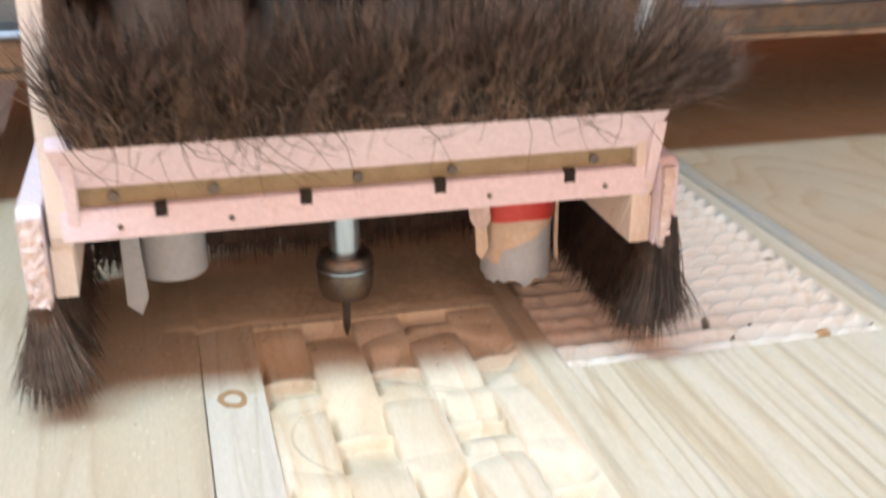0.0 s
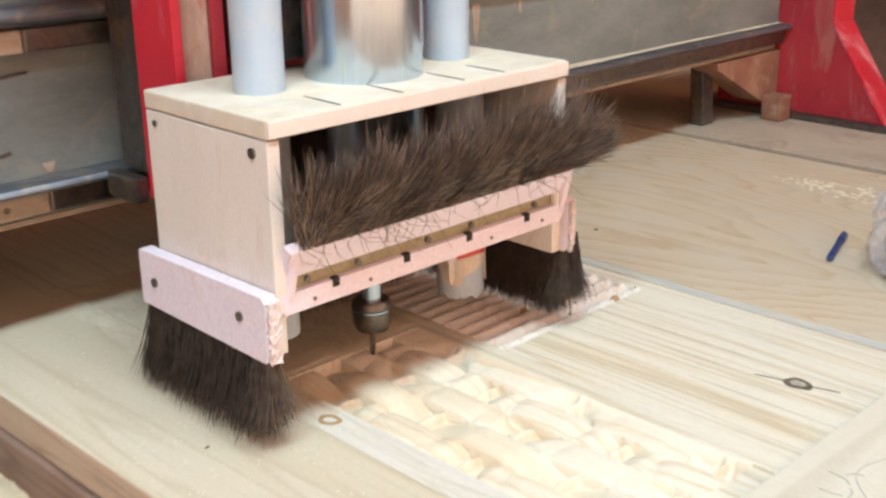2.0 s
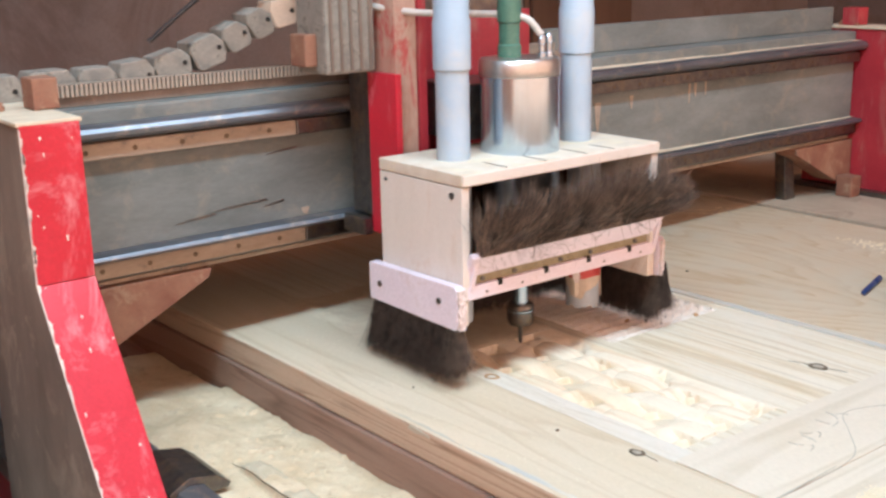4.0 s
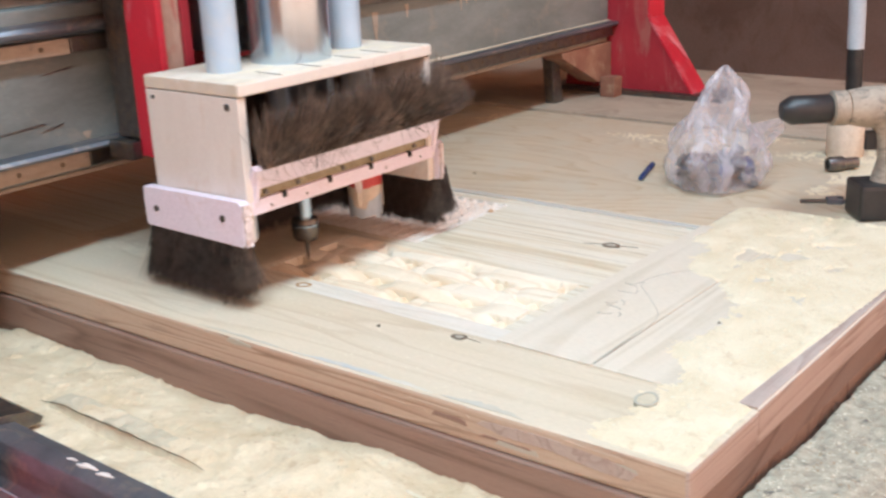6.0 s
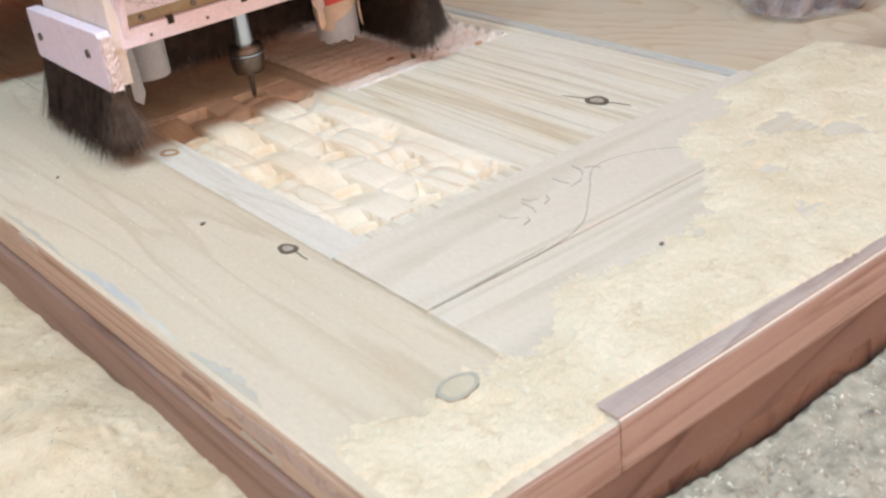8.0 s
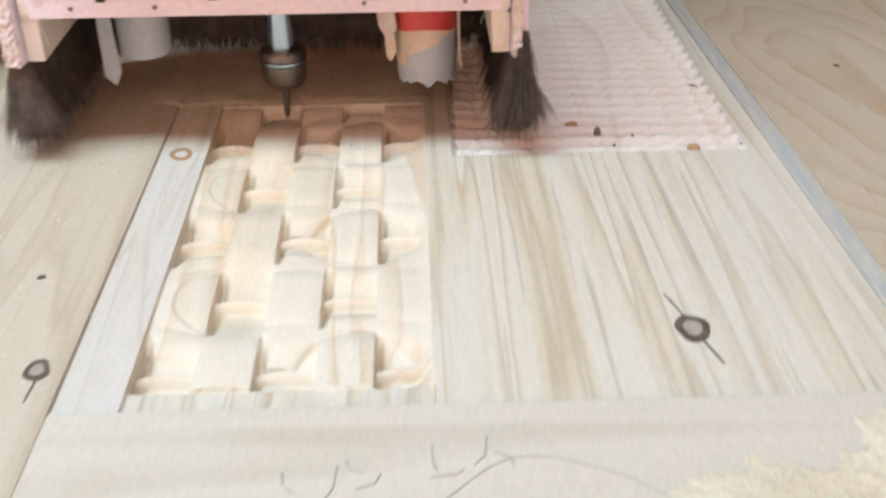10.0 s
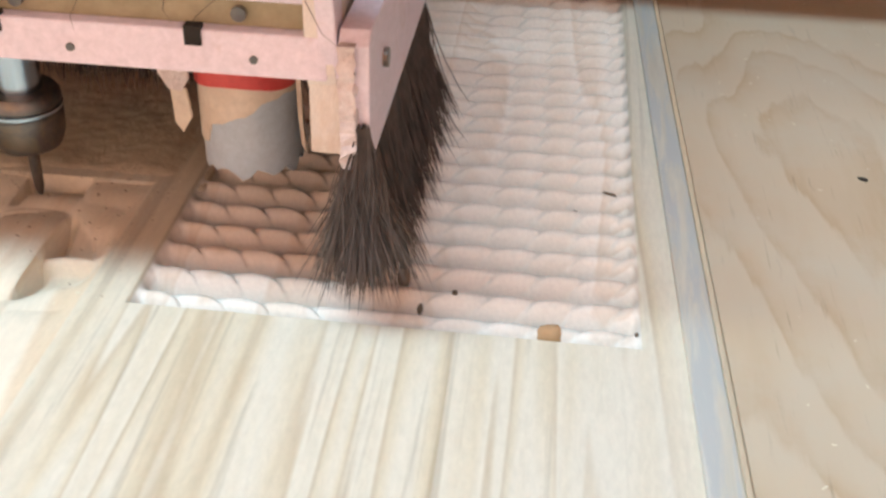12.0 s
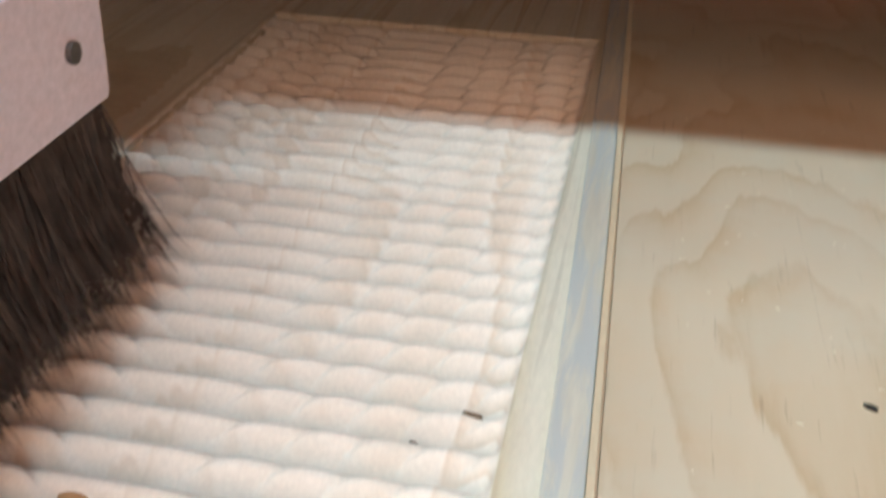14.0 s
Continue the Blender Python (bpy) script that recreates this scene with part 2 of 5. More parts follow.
M["beam"] = surface("blue_grey_beam_paint", (0.135, 0.155, 0.150), (0.235, 0.260, 0.255), 0.5, scale=11, stretch=(0.35, 1, 1), stain=(0.29, 0.265, 0.215), stain_amount=0.45, stain_scale=12, stain_low=0.52, bump=0.1)
M["strip_steel"] = surface("dusty_bolted_strip", (0.33, 0.265, 0.205), (0.49, 0.405, 0.325), 0.8, scale=18, stretch=(0.3, 1, 1), stain=(0.17, 0.16, 0.16), stain_amount=0.75, stain_scale=26, stain_low=0.54)
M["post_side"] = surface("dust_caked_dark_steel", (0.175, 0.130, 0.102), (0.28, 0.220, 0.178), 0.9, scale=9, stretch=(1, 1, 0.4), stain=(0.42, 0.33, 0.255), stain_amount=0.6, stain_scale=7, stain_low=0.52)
M["guide_side"] = surface("blue_grey_side_with_red_paint", (0.20, 0.19, 0.21), (0.32, 0.30, 0.33), 0.5, 0.1, scale=10, stretch=(1, 0.3, 1), stain=(0.50, 0.13, 0.13), stain_amount=0.75, stain_scale=7, stain_low=0.50, stain_stretch=(1, 0.5, 1))
M["scraped"] = surface("scraped_peach_filler_over_red", (0.44, 0.25, 0.19), (0.60, 0.40, 0.31), 0.8, scale=24, stretch=(1, 1, 0.35), stain=(0.48, 0.05, 0.05), stain_amount=0.85, stain_scale=22, stain_low=0.52, stain_stretch=(1, 1, 0.4), bump=0.5)
M["hole"] = surface("dark_hole", (0.015, 0.012, 0.01), (0.03, 0.025, 0.02), 0.9, scale=90)
M["cream_plate"] = surface("cream_dusty_plate", (0.52, 0.44, 0.33), (0.62, 0.54, 0.42), 0.7, scale=12, stain=(0.36, 0.28, 0.20), stain_amount=0.5, stain_scale=16)
M["chain_grey"] = surface("dusty_grey_chain_plastic", (0.22, 0.21, 0.19), (0.36, 0.33, 0.28), 0.75, scale=40, stain=(0.06, 0.06, 0.06), stain_amount=0.8, stain_scale=40, stain_low=0.55)
M["chain_cream"] = surface("cream_chain_end_plastic", (0.62, 0.48, 0.36), (0.72, 0.58, 0.46), 0.6, scale=20)
M["black"] = surface("black_plastic", (0.018, 0.018, 0.02), (0.035, 0.034, 0.034), 0.42, scale=40)
M["drill_body"] = surface("dusty_beige_plastic", (0.34, 0.28, 0.22), (0.46, 0.39, 0.31), 0.75, scale=30, stain=(0.12, 0.11, 0.10), stain_amount=0.6, stain_scale=50)
M["green"] = surface("green_translucent_fitting", (0.06, 0.16, 0.12), (0.10, 0.22, 0.16), 0.25, scale=30)
M["hose"] = surface("milky_hose", (0.56, 0.52, 0.48), (0.66, 0.62, 0.57), 0.3, scale=30)
M["blue"] = surface("dark_blue_plastic", (0.02, 0.045, 0.15), (0.04, 0.07, 0.20), 0.4, scale=60)
M["plaster"] = surface("taupe_plaster_wall", (0.27, 0.225, 0.21), (0.34, 0.285, 0.265), 0.9, scale=2.2, fine=60, stain=(0.17, 0.12, 0.10), stain_amount=0.6, stain_scale=1.4)
# Red of the added roof and left wall, chosen to warm the bounced fill.
M["brick_red"] = surface("warm_bounce_red_lining", (0.60, 0.25, 0.14), (0.68, 0.30, 0.17), 0.9, scale=2.0, fine=60)
M["yard_wall"] = surface("red_brown_bounce_facade", (0.56, 0.335, 0.23), (0.63, 0.385, 0.27), 0.9, scale=2, fine=50)
M["floor"] = surface("dusty_workshop_floor", (0.46, 0.31, 0.205), (0.56, 0.385, 0.26), 0.9, scale=3, fine=80, stain=(0.50, 0.38, 0.25), stain_amount=0.5, stain_scale=2)
M["yard"] = surface("warm_bounce_red_earth", (0.52, 0.38, 0.265), (0.60, 0.44, 0.31), 0.95, scale=1.2, fine=30)
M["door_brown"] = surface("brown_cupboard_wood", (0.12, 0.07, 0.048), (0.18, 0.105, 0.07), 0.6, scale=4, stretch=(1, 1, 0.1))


def plastic_film(name):
    m, nt, b = start(name)
    co = nt.nodes.new("ShaderNodeTexCoord").outputs["Object"]
    n = noise_node(nt, co, 26.0, 4, 0.6, (1, 1, 0.6), 1.2)
    tr = nt.nodes.new("ShaderNodeBsdfTransparent")
    ms = nt.nodes.new("ShaderNodeMixShader")
    link(nt, ramp(nt, n, [(0.36, (0.15,) * 3), (0.72, (0.62,) * 3)]), ms.inputs["Fac"])
    link(nt, tr.outputs["BSDF"], ms.inputs[1])
    link(nt, b.outputs["BSDF"], ms.inputs[2])
    link(nt, ms.outputs["Shader"], nt.nodes["Material Output"].inputs["Surface"])
    b.inputs["Base Color"].default_value = (0.66, 0.63, 0.68, 1)
    b.inputs["Roughness"].default_value = 0.16
    bumped(nt, b, n, 0.7, 0.01)
    return m


M["film"] = plastic_film("crumpled_clear_film")


# ---- mesh helpers ----
def mesh_of(bm, mats, smooth=False):
    me = bpy.data.meshes.new("mesh")
    bmesh.ops.recalc_face_normals(bm, faces=bm.faces)
    bm.to_mesh(me)
    bm.free()
    for m in mats if isinstance(mats, (list, tuple)) else [mats]:
        me.materials.append(m)
    if smooth:
        me.shade_smooth()
        me.set_sharp_from_angle(angle=radians(38))
    return me


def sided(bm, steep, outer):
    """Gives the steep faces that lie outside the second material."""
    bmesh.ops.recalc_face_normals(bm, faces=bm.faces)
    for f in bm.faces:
        # Outer sides take the darker woods that carry their shade.
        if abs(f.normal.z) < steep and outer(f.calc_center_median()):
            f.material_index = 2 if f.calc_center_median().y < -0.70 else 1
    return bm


def part(name, bm, material, parent, label="", smooth=False):
    ob = new(name, mesh_of(bm, material, smooth))
    if parent is not None:
        ob.parent = parent
    if label:
        tagged(ob, label)
    return ob


def thing(name, label, category, group="", kind="", at=None):
    ob = new(name)
    ob.empty_display_size = 0.05
    if at:
        ob.matrix_basis = at
    return tagged(ob, label, category, group, kind)


def box(x0, x1, y0, y1, z0, z1, bevel=0.0, bm=None):
    bm = bm or bmesh.new()
    vs = [bm.verts.new((x, y, z)) for x in (x0, x1) for y in (y0, y1) for z in (z0, z1)]
    fs = [bm.faces.new([vs[i] for i in f]) for f in ((0, 1, 3, 2), (4, 6, 7, 5), (0, 4, 5, 1), (2, 3, 7, 6), (0, 2, 6, 4), (1, 5, 7, 3))]
    if bevel:
        es = {e for f in fs for e in f.edges}
        bmesh.ops.bevel(bm, geom=list(es), offset=bevel, segments=2, affect="EDGES", profile=0.6)
    return bm


def prism(points, axis, a, b, bevel=0.0, bm=None):
    """A flat outline drawn out between a and b along axis x, y or z."""
    bm = bm or bmesh.new()

    def at(p, w):
        return {"x": (w, p[0], p[1]), "y": (p[0], w, p[1]), "z": (p[0], p[1], w)}[axis]
    lo = [bm.verts.new(at(p, a)) for p in points]
    hi = [bm.verts.new(at(p, b)) for p in points]
    n = len(points)
    fs = [bm.faces.new(lo), bm.faces.new(hi[::-1])]
    fs += [bm.faces.new((lo[i], hi[i], hi[(i + 1) % n], lo[(i + 1) % n])) for i in range(n)]
    if bevel:
        es = {e for f in fs for e in f.edges}
        bmesh.ops.bevel(bm, geom=list(es), offset=bevel, segments=2, affect="EDGES", profile=0.6)
    return bm


def lathe(profile, cx, cy, seg=40, bm=None):
    """A turned body about an upright axis; profile: (radius, z) from bottom to top."""
    bm = bm or bmesh.new()
    rings = []
    for r, z in profile:
        rings.append([bm.verts.new((cx + r * math.cos(2 * math.pi * i / seg), cy + r * math.sin(2 * math.pi * i / seg), z)) for i in range(seg)])
    for a, b in zip(rings, rings[1:]):
        for i in range(seg):
            bm.faces.new((a[i], a[(i + 1) % seg], b[(i + 1) % seg], b[i]))
    bm.faces.new(rings[0][::-1])
    bm.faces.new(rings[-1])
    return bm


def tube(points, r, seg=10, bm=None, taper=None):
    bm = bm or bmesh.new()
    ps = [Vector(p) for p in points]
    rings = []
    for i, p in enumerate(ps):
        d = (ps[min(i + 1, len(ps) - 1)] - ps[max(i - 1, 0)]).normalized()
        u = d.orthogonal().normalized() if i == 0 else (rings_u - d * rings_u.dot(d)).normalized()
        rings_u = u
        v = d.cross(u)
        rr = r if taper is None else r * taper[i]
        rings.append([bm.verts.new(p + rr * (math.cos(2 * math.pi * k / seg) * u + math.sin(2 * math.pi * k / seg) * v)) for k in range(seg)])
    for a, b in zip(rings, rings[1:]):
        for k in range(seg):
            bm.faces.new((a[k], a[(k + 1) % seg], b[(k + 1) % seg], b[k]))
    bm.faces.new(rings[0][::-1])
    bm.faces.new(rings[-1])
    return bm


def arc_points(points, n=24):
    """A smooth line through a few points (Catmull-Rom)."""
    ps = [Vector(p) for p in points]
    ps = [2 * ps[0] - ps[1]] + ps + [2 * ps[-1] - ps[-2]]
    out = []
    segs = len(ps) - 3
    for i in range(segs):
        p0, p1, p2, p3 = ps[i:i + 4]
        for k in range(n // segs):
            t = k / (n // segs)
            out.append(0.5 * ((2 * p1) + (p2 - p0) * t + (2 * p0 - 5 * p1 + 4 * p2 - p3) * t * t + (3 * p1 - p0 - 3 * p2 + p3) * t ** 3))
    out.append(ps[-2])
    return out


def disc(cx, cy, z, rx, ry, turn=0.0, thick=0.0006, seg=18, wob=0.0, inner=None, rng=None):
    """A thin, slightly uneven oval lying flat; inner: a ring with that share of hole."""
    bm = bmesh.new()
    ca, sa = math.cos(turn), math.sin(turn)
    def pt(k, f, zz):
        a = 2 * math.pi * k / seg
        w = 1 + wob * math.sin(3 * a + cx * 50) + wob * 0.6 * math.sin(5 * a + cy * 70)
        x, y = rx * f * w * math.cos(a), ry * f * w * math.sin(a)
        return (cx + x * ca - y * sa, cy + x * sa + y * ca, zz)
    out_t = [bm.verts.new(pt(k, 1, z + thick)) for k in range(seg)]
    out_b = [bm.verts.new(pt(k, 1, z - 0.001)) for k in range(seg)]
    for k in range(seg):
        bm.faces.new((out_b[k], out_b[(k + 1) % seg], out_t[(k + 1) % seg], out_t[k]))
    if inner:
        in_t = [bm.verts.new(pt(k, inner, z + thick)) for k in range(seg)]
        in_b = [bm.verts.new(pt(k, inner, z - 0.001)) for k in range(seg)]
        for k in range(seg):
            j = (k + 1) % seg
            bm.faces.new((out_t[k], out_t[j], in_t[j], in_t[k]))
            bm.faces.new((in_t[k], in_t[j], in_b[j], in_b[k]))
            bm.faces.new((out_b[j], out_b[k], in_b[k], in_b[j]))
    else:
        bm.faces.new(out_t)
        bm.faces.new(out_b[::-1])
    return bm


def grid_mesh(xs, ys, zs, mats, slot=None, skirt=None):
    """A sheet over a grid of heights zs[iy, ix], with a skirt down to a given height; slot: material index per cell."""
    nx, ny = len(xs), len(ys)
    gx, gy = np.meshgrid(xs, ys)
    co = np.stack([gx, gy, zs], -1).reshape(-1, 3)
    i = np.arange(ny * nx).reshape(ny, nx)
    quads = np.stack([i[:-1, :-1], i[:-1, 1:], i[1:, 1:], i[1:, :-1]], -1).reshape(-1, 4)
    sl = np.zeros(len(quads), np.int32) if slot is None else slot.reshape(-1).astype(np.int32)
    if skirt is not None:
        ring = np.concatenate([i[0, :], i[1:, -1], i[-1, -2::-1], i[-2:0:-1, 0]])
        low = co[ring].copy()
        low[:, 2] = skirt
        base = len(co)
        co = np.concatenate([co, low])
        k = np.arange(len(ring))
        j = (k + 1) % len(ring)
        side = np.stack([ring[k], base + k, base + j, ring[j]], -1)
        quads = np.concatenate([quads, side])
        sl = np.concatenate([sl, np.zeros(len(side), np.int32)])
    me = bpy.data.meshes.new("sheet")
    me.vertices.add(len(co))
    me.vertices.foreach_set("co", co.astype(np.float32).ravel())
    me.loops.add(len(quads) * 4)
    me.loops.foreach_set("vertex_index", quads.astype(np.int32).ravel())
    me.polygons.add(len(quads))
    me.polygons.foreach_set("loop_start", np.arange(0, len(quads) * 4, 4, dtype=np.int32))
    for m in mats:
        me.materials.append(m)
    me.polygons.foreach_set("material_index", sl)
    me.update(calc_edges=True)
    me.validate()
    return me


def value_noise(x, y, seed, cell):
    """Smooth random heights, 0 to 1, over plan coordinates."""
    r = np.random.RandomState(seed).rand(64, 64)
    u, v = x / cell, y / cell
    iu, iv = np.floor(u).astype(int), np.floor(v).astype(int)
    fu, fv = u - iu, v - iv
    fu, fv = fu * fu * (3 - 2 * fu), fv * fv * (3 - 2 * fv)
    g = lambda a, b: r[a % 64, b % 64]
    return (g(iu, iv) * (1 - fu) + g(iu + 1, iv) * fu) * (1 - fv) + (g(iu, iv + 1) * (1 - fu) + g(iu + 1, iv + 1) * fu) * fv


def fractal(x, y, seed, cell, octaves=4):
    s, a, t = 0, 1.0, 0
    for o in range(octaves):
        s = s + a * value_noise(x, y, seed + o, cell / 2 ** o)
        t += a
        a *= 0.5
    return s / t


def strands(rows, material, name, parent, label, curl=0.0):
    """Brush hair: each row is root, tip, bend and radius; a three-sided tapering hair in four lengths, waved by curl."""
    verts, faces = [], []
    levels = ((0, 1.0), (0.3, 0.95), (0.58, 0.85), (0.82, 0.65))
    for i, (root, tip, bend, r) in enumerate(rows):
        root, tip, bend = Vector(root), Vector(tip), Vector(bend)
        d = (tip - root).normalized()
        u = d.orthogonal().normalized()
        v = d.cross(u)
        b0 = len(verts)
        ph, wave = i * 2.399, curl * (0.4 + (i * 0.618) % 1.0)
        for f, w in levels:
            c = root.lerp(tip, f) + bend * (f * f) + wave * math.sin(5.5 * f) * (math.cos(ph) * u + math.sin(ph) * v)
            for j in range(3):
                a = 2.0944 * j
                verts.append(c + r * w * (math.cos(a) * u + math.sin(a) * v))
        verts.append(tip + bend + wave * math.sin(5.5) * (math.cos(ph) * u + math.sin(ph) * v))
        for k in range(3):
            for j in range(3):
                p, q = b0 + 3 * k + j, b0 + 3 * k + (j + 1) % 3
                faces.append((p, q, q + 3, p + 3))
        for j in range(3):
            faces.append((b0 + 9 + j, b0 + 9 + (j + 1) % 3, b0 + 12))
    me = bpy.data.meshes.new("hair")
    me.from_pydata(verts, [], faces)
    me.materials.append(material)
    ob = new(name, me)
    ob.parent = parent
    tagged(ob, label)
    return ob


def screw(name, x, y, z, axis, r, parent, material=None, depth=0.0025, label=""):
    """A small screw head or bolt hole, proud of the face it sits in."""
    bm = bmesh.new()
    n = 10
    ring = [(r * math.cos(2 * math.pi * k / n), r * math.sin(2 * math.pi * k / n)) for k in range(n)]
    sgn = -1 if axis[0] == "-" else 1
    ax = axis[-1]
    c = {"x": x, "y": y, "z": z}[ax]
    o = {"x": (y, z), "y": (x, z), "z": (x, y)}[ax]
    prism([(p[0] + o[0], p[1] + o[1]) for p in ring], ax, c - sgn * 0.003, c + sgn * depth, bm=bm)
    return part(name, bm, material or M["steel_dark"], parent, label)


# Brown raised so that the hood floor bounces warm light onto the door.
M["ply_brown"] = surface("brown_bounce_plywood", (0.56, 0.34, 0.21), (0.64, 0.40, 0.26), 0.8, scale=8, stretch=(0.2, 1, 1))
M["chip_brown"] = surface("brown_bark_chips", (0.30, 0.19, 0.10), (0.42, 0.28, 0.16), 0.9, scale=60)
M["milky"] = surface("milky_sun_block", (0.74, 0.76, 0.78), (0.80, 0.82, 0.84), 0.7, scale=3)
M["bristle_corner"] = surface("grey_brown_brush_hair", (0.065, 0.050, 0.041), (0.19, 0.145, 0.115), 0.7, scale=90, fine=700, bump=0.1)
M["green_dust"] = surface("packed_grey_green_dust", (0.55, 0.475, 0.335), (0.66, 0.58, 0.43), 0.95, scale=30, fine=500, bump=0.6, distance=0.002)


# ---- setting: shed with an open front; roof, lamp slot and yard added for light ----
def setting():
    def slab(name, *b, mat, label, cat="wall"):
        return tagged(part(name, box(*b), mat, None), label, cat, kind="structure")
    slab("floor", -4.2, 5.2, -4.6, 3.4, -0.95, -0.80, mat=M["floor"], label="dusty brown concrete workshop floor", cat="floor")
    # Yard out of view, added as red earth to bounce warm sunlight inside.
    slab("ground_side", -60, -4.2, -4.6, 60, -0.98, -0.84, mat=M["yard"], label="added red earth yard beside the shed, bouncing warm light", cat="ground")
    slab("ground", -60, 60, -80, -4.6, -0.98, -0.84, mat=M["yard"], label="added red earth yard outside the open front, bouncing warm light", cat="ground")
    slab("wall_back", -4.2, 5.2, 3.4, 3.6, -0.95, 2.8, mat=M["plaster"], label="taupe plastered workshop wall behind the machine")
    # Added lining: holds back the blue sky and reddens the fill.
    slab("wall_left", -4.4, -4.2, -2.2, 3.6, -0.95, 2.8, mat=M["brick_red"], label="added red-brown side wall that blocks sky and bounces warm light")
    slab("wall_right", 5.2, 5.4, -4.6, 3.6, -0.95, 2.8, mat=M["plaster"], label="taupe plastered side wall")
    # Added roof out of view, with a slot left open under the lamp.
    bm = bmesh.new()
    for b in ((-4.4, 5.4, -2.2, -1.10, 2.62, 2.72), (-4.4, 5.4, -0.76, 3.6, 2.62, 2.72), (-4.4, -3.5, -1.10, -0.76, 2.62, 2.72), (0.25, 5.4, -1.10, -0.76, 2.62, 2.72)):
        box(*b, bm=bm)
    tagged(part("ceiling", bm, M["brick_red"], None), "added unseen red-brown roof for warm bounce, slotted for the key lamp", "ceiling", kind="structure")
    # Unseen opaque sheet, added so that no sun falls through the lamp slot.
    slab("added_sun_block", -3.55, 0.30, -1.15, -0.71, 2.722, 2.73, mat=M["milky"], label="added unseen milky sheet keeping the sun out of the lamp slot", cat="roof light")
    # Unseen reflector: a tall sunlit wall added to send warm fill from the front.
    slab("wall_yard", -16, 16, -8.3, -8.0, -0.9, 8.0, mat=M["yard_wall"], label="added unseen red-brown wall across the yard, bouncing warm sunlight")


setting()


def cupboard():
    t = thing("cupboard", "brown wooden cupboard standing against the taupe wall", "cupboard")
    part("carcass", box(2.02, 2.75, 2.75, 3.38, -0.80, 1.35, 0.01), M["door_brown"], t)
    part("door", box(2.05, 2.37, 2.725, 2.75, -0.70, 1.30, 0.006), M["door_brown"], t)
    part("door", box(2.40, 2.72, 2.725, 2.75, -0.70, 1.30, 0.006), M["door_brown"], t)


cupboard()


# ---- the machine's table ----
def machine_table():
    t = thing("machine_table", "dusty steel and timber table of a router machine", "machine table")
    part("bed_board", box(-0.955, 0.76, -0.86, 1.7, -0.165, -0.118, 0.003), M["under"], t, "dark wooden bed under the dust")
    # left side beam with a rounded steel guide on its top
    prof = [(-1.02, -0.30), (-0.958, -0.30), (-0.958, -0.075), (-0.966, -0.064), (-0.985, -0.060), (-1.004, -0.066), (-1.012, -0.085), (-1.012, -0.11), (-1.02, -0.12)]
    part("side_beam", prism(prof, "y", -0.95, 0.088, 0.002), M["rail_steel"], t, "worn steel side guide with red paint below", smooth=True)
    part("side_beam", prism(prof, "y", 0.20, 1.7, 0.002), M["rail_steel"], t, "worn steel side guide", smooth=True)
    part("guide_cover", prism([(-1.016, -0.066), (-0.985, -0.050), (-0.945, -0.058), (-0.925, -0.074), (-0.93, -0.08), (-1.016, -0.085)], "y", 0.088, 0.205, 0.002), M["steel_dark"], t, "black rounded cover on the guide")
    for y, rx, ry in ((-0.10, 0.004, 0.016), (-0.135, 0.0035, 0.012), (-0.07, 0.002, 0.008), (-0.30, 0.003, 0.014), (-0.42, 0.0025, 0.010)):
        part("worn_spot", disc(-0.985, y, -0.0606, rx, ry, 0.15, 0.0009, 18, 0.25), M["scrape"], t, "bare pale spot on the guide")
    part("side_plate", box(-1.023, -1.020, -0.95, 0.06, -0.28, -0.12), M["guide_side"], t, "blue-grey beam side with worn red paint")
    part("under_rail", box(-1.075, -1.023, -0.95, 1.7, -0.235, -0.195, 0.004), M["steel_dark"], t, "dark geared rail under the side beam")
    for k in range(7):
        screw("bolt", -1.075, -0.60 + 0.11 * k, -0.215, "-x", 0.008, t)
    part("leg_frame", box(-1.015, -0.93, -0.9, 1.65, -0.80, -0.30, 0.004), M["red_dark"], t, "dark red lower frame")
    part("leg_frame", box(0.74, 0.84, -0.9, 1.65, -0.80, -0.17, 0.004), M["red_dark"], t, "dark red lower frame")
    part("front_lip", box(-0.955, 0.76, -0.885, -0.86, -0.15, -0.112, 0.004), M["front_side"], t, "bare timber edge of the bed")
    part("right_ledge", box(0.752, 1.45, -0.9, 1.7, -0.16, 0.002, 0.003), M["ledge"], t, "dusty tan ledge beyond the plywood")
    # Black strip set in the gap in place of its shade.
    part("slot", box(0.740, 0.7505, -0.9, 1.7, -0.10, -0.03), M["hole"], t, "black strip for the shade in the gap along the plywood")


machine_table()


def outer_rail():
    t = thing("outer_rail", "dark dusty steel rails beyond the gantry leg", "rail")
    part("rail", box(-1.62, -1.54, -0.2, 2.2, -0.02, 0.03, 0.004), M["steel_dark"], t)
    part("rail", box(-1.60, -1.40, -0.2, 2.2, 0.06, 0.10, 0.004), M["cream_plate"], t)
    part("support", box(-1.66, -1.36, -0.2, 2.2, -0.80, -0.03, 0.004), M["post_side"], t)


outer_rail()


# ---- boards on the table ----
def smoothstep(a, b, v):
    s = np.clip((v - a) / (b - a), 0, 1)
    return s * s * (3 - 2 * s)


PX0, PX1 = -0.537, 0.030       # the carved panel, across
BX0, BX1, BY1, BY0 = -0.494, -0.295, 0.120, -0.335   # braided strip: sides, the cutting line and the front end
BPER, BBAR, RING_X = 0.1775, -0.135, -0.4420
COLW = (BX1 - BX0) / 5
RX0, RX1, PITCH = -0.270, 0.0, 0.0236   # twisted ropes
TURN_X = -0.140


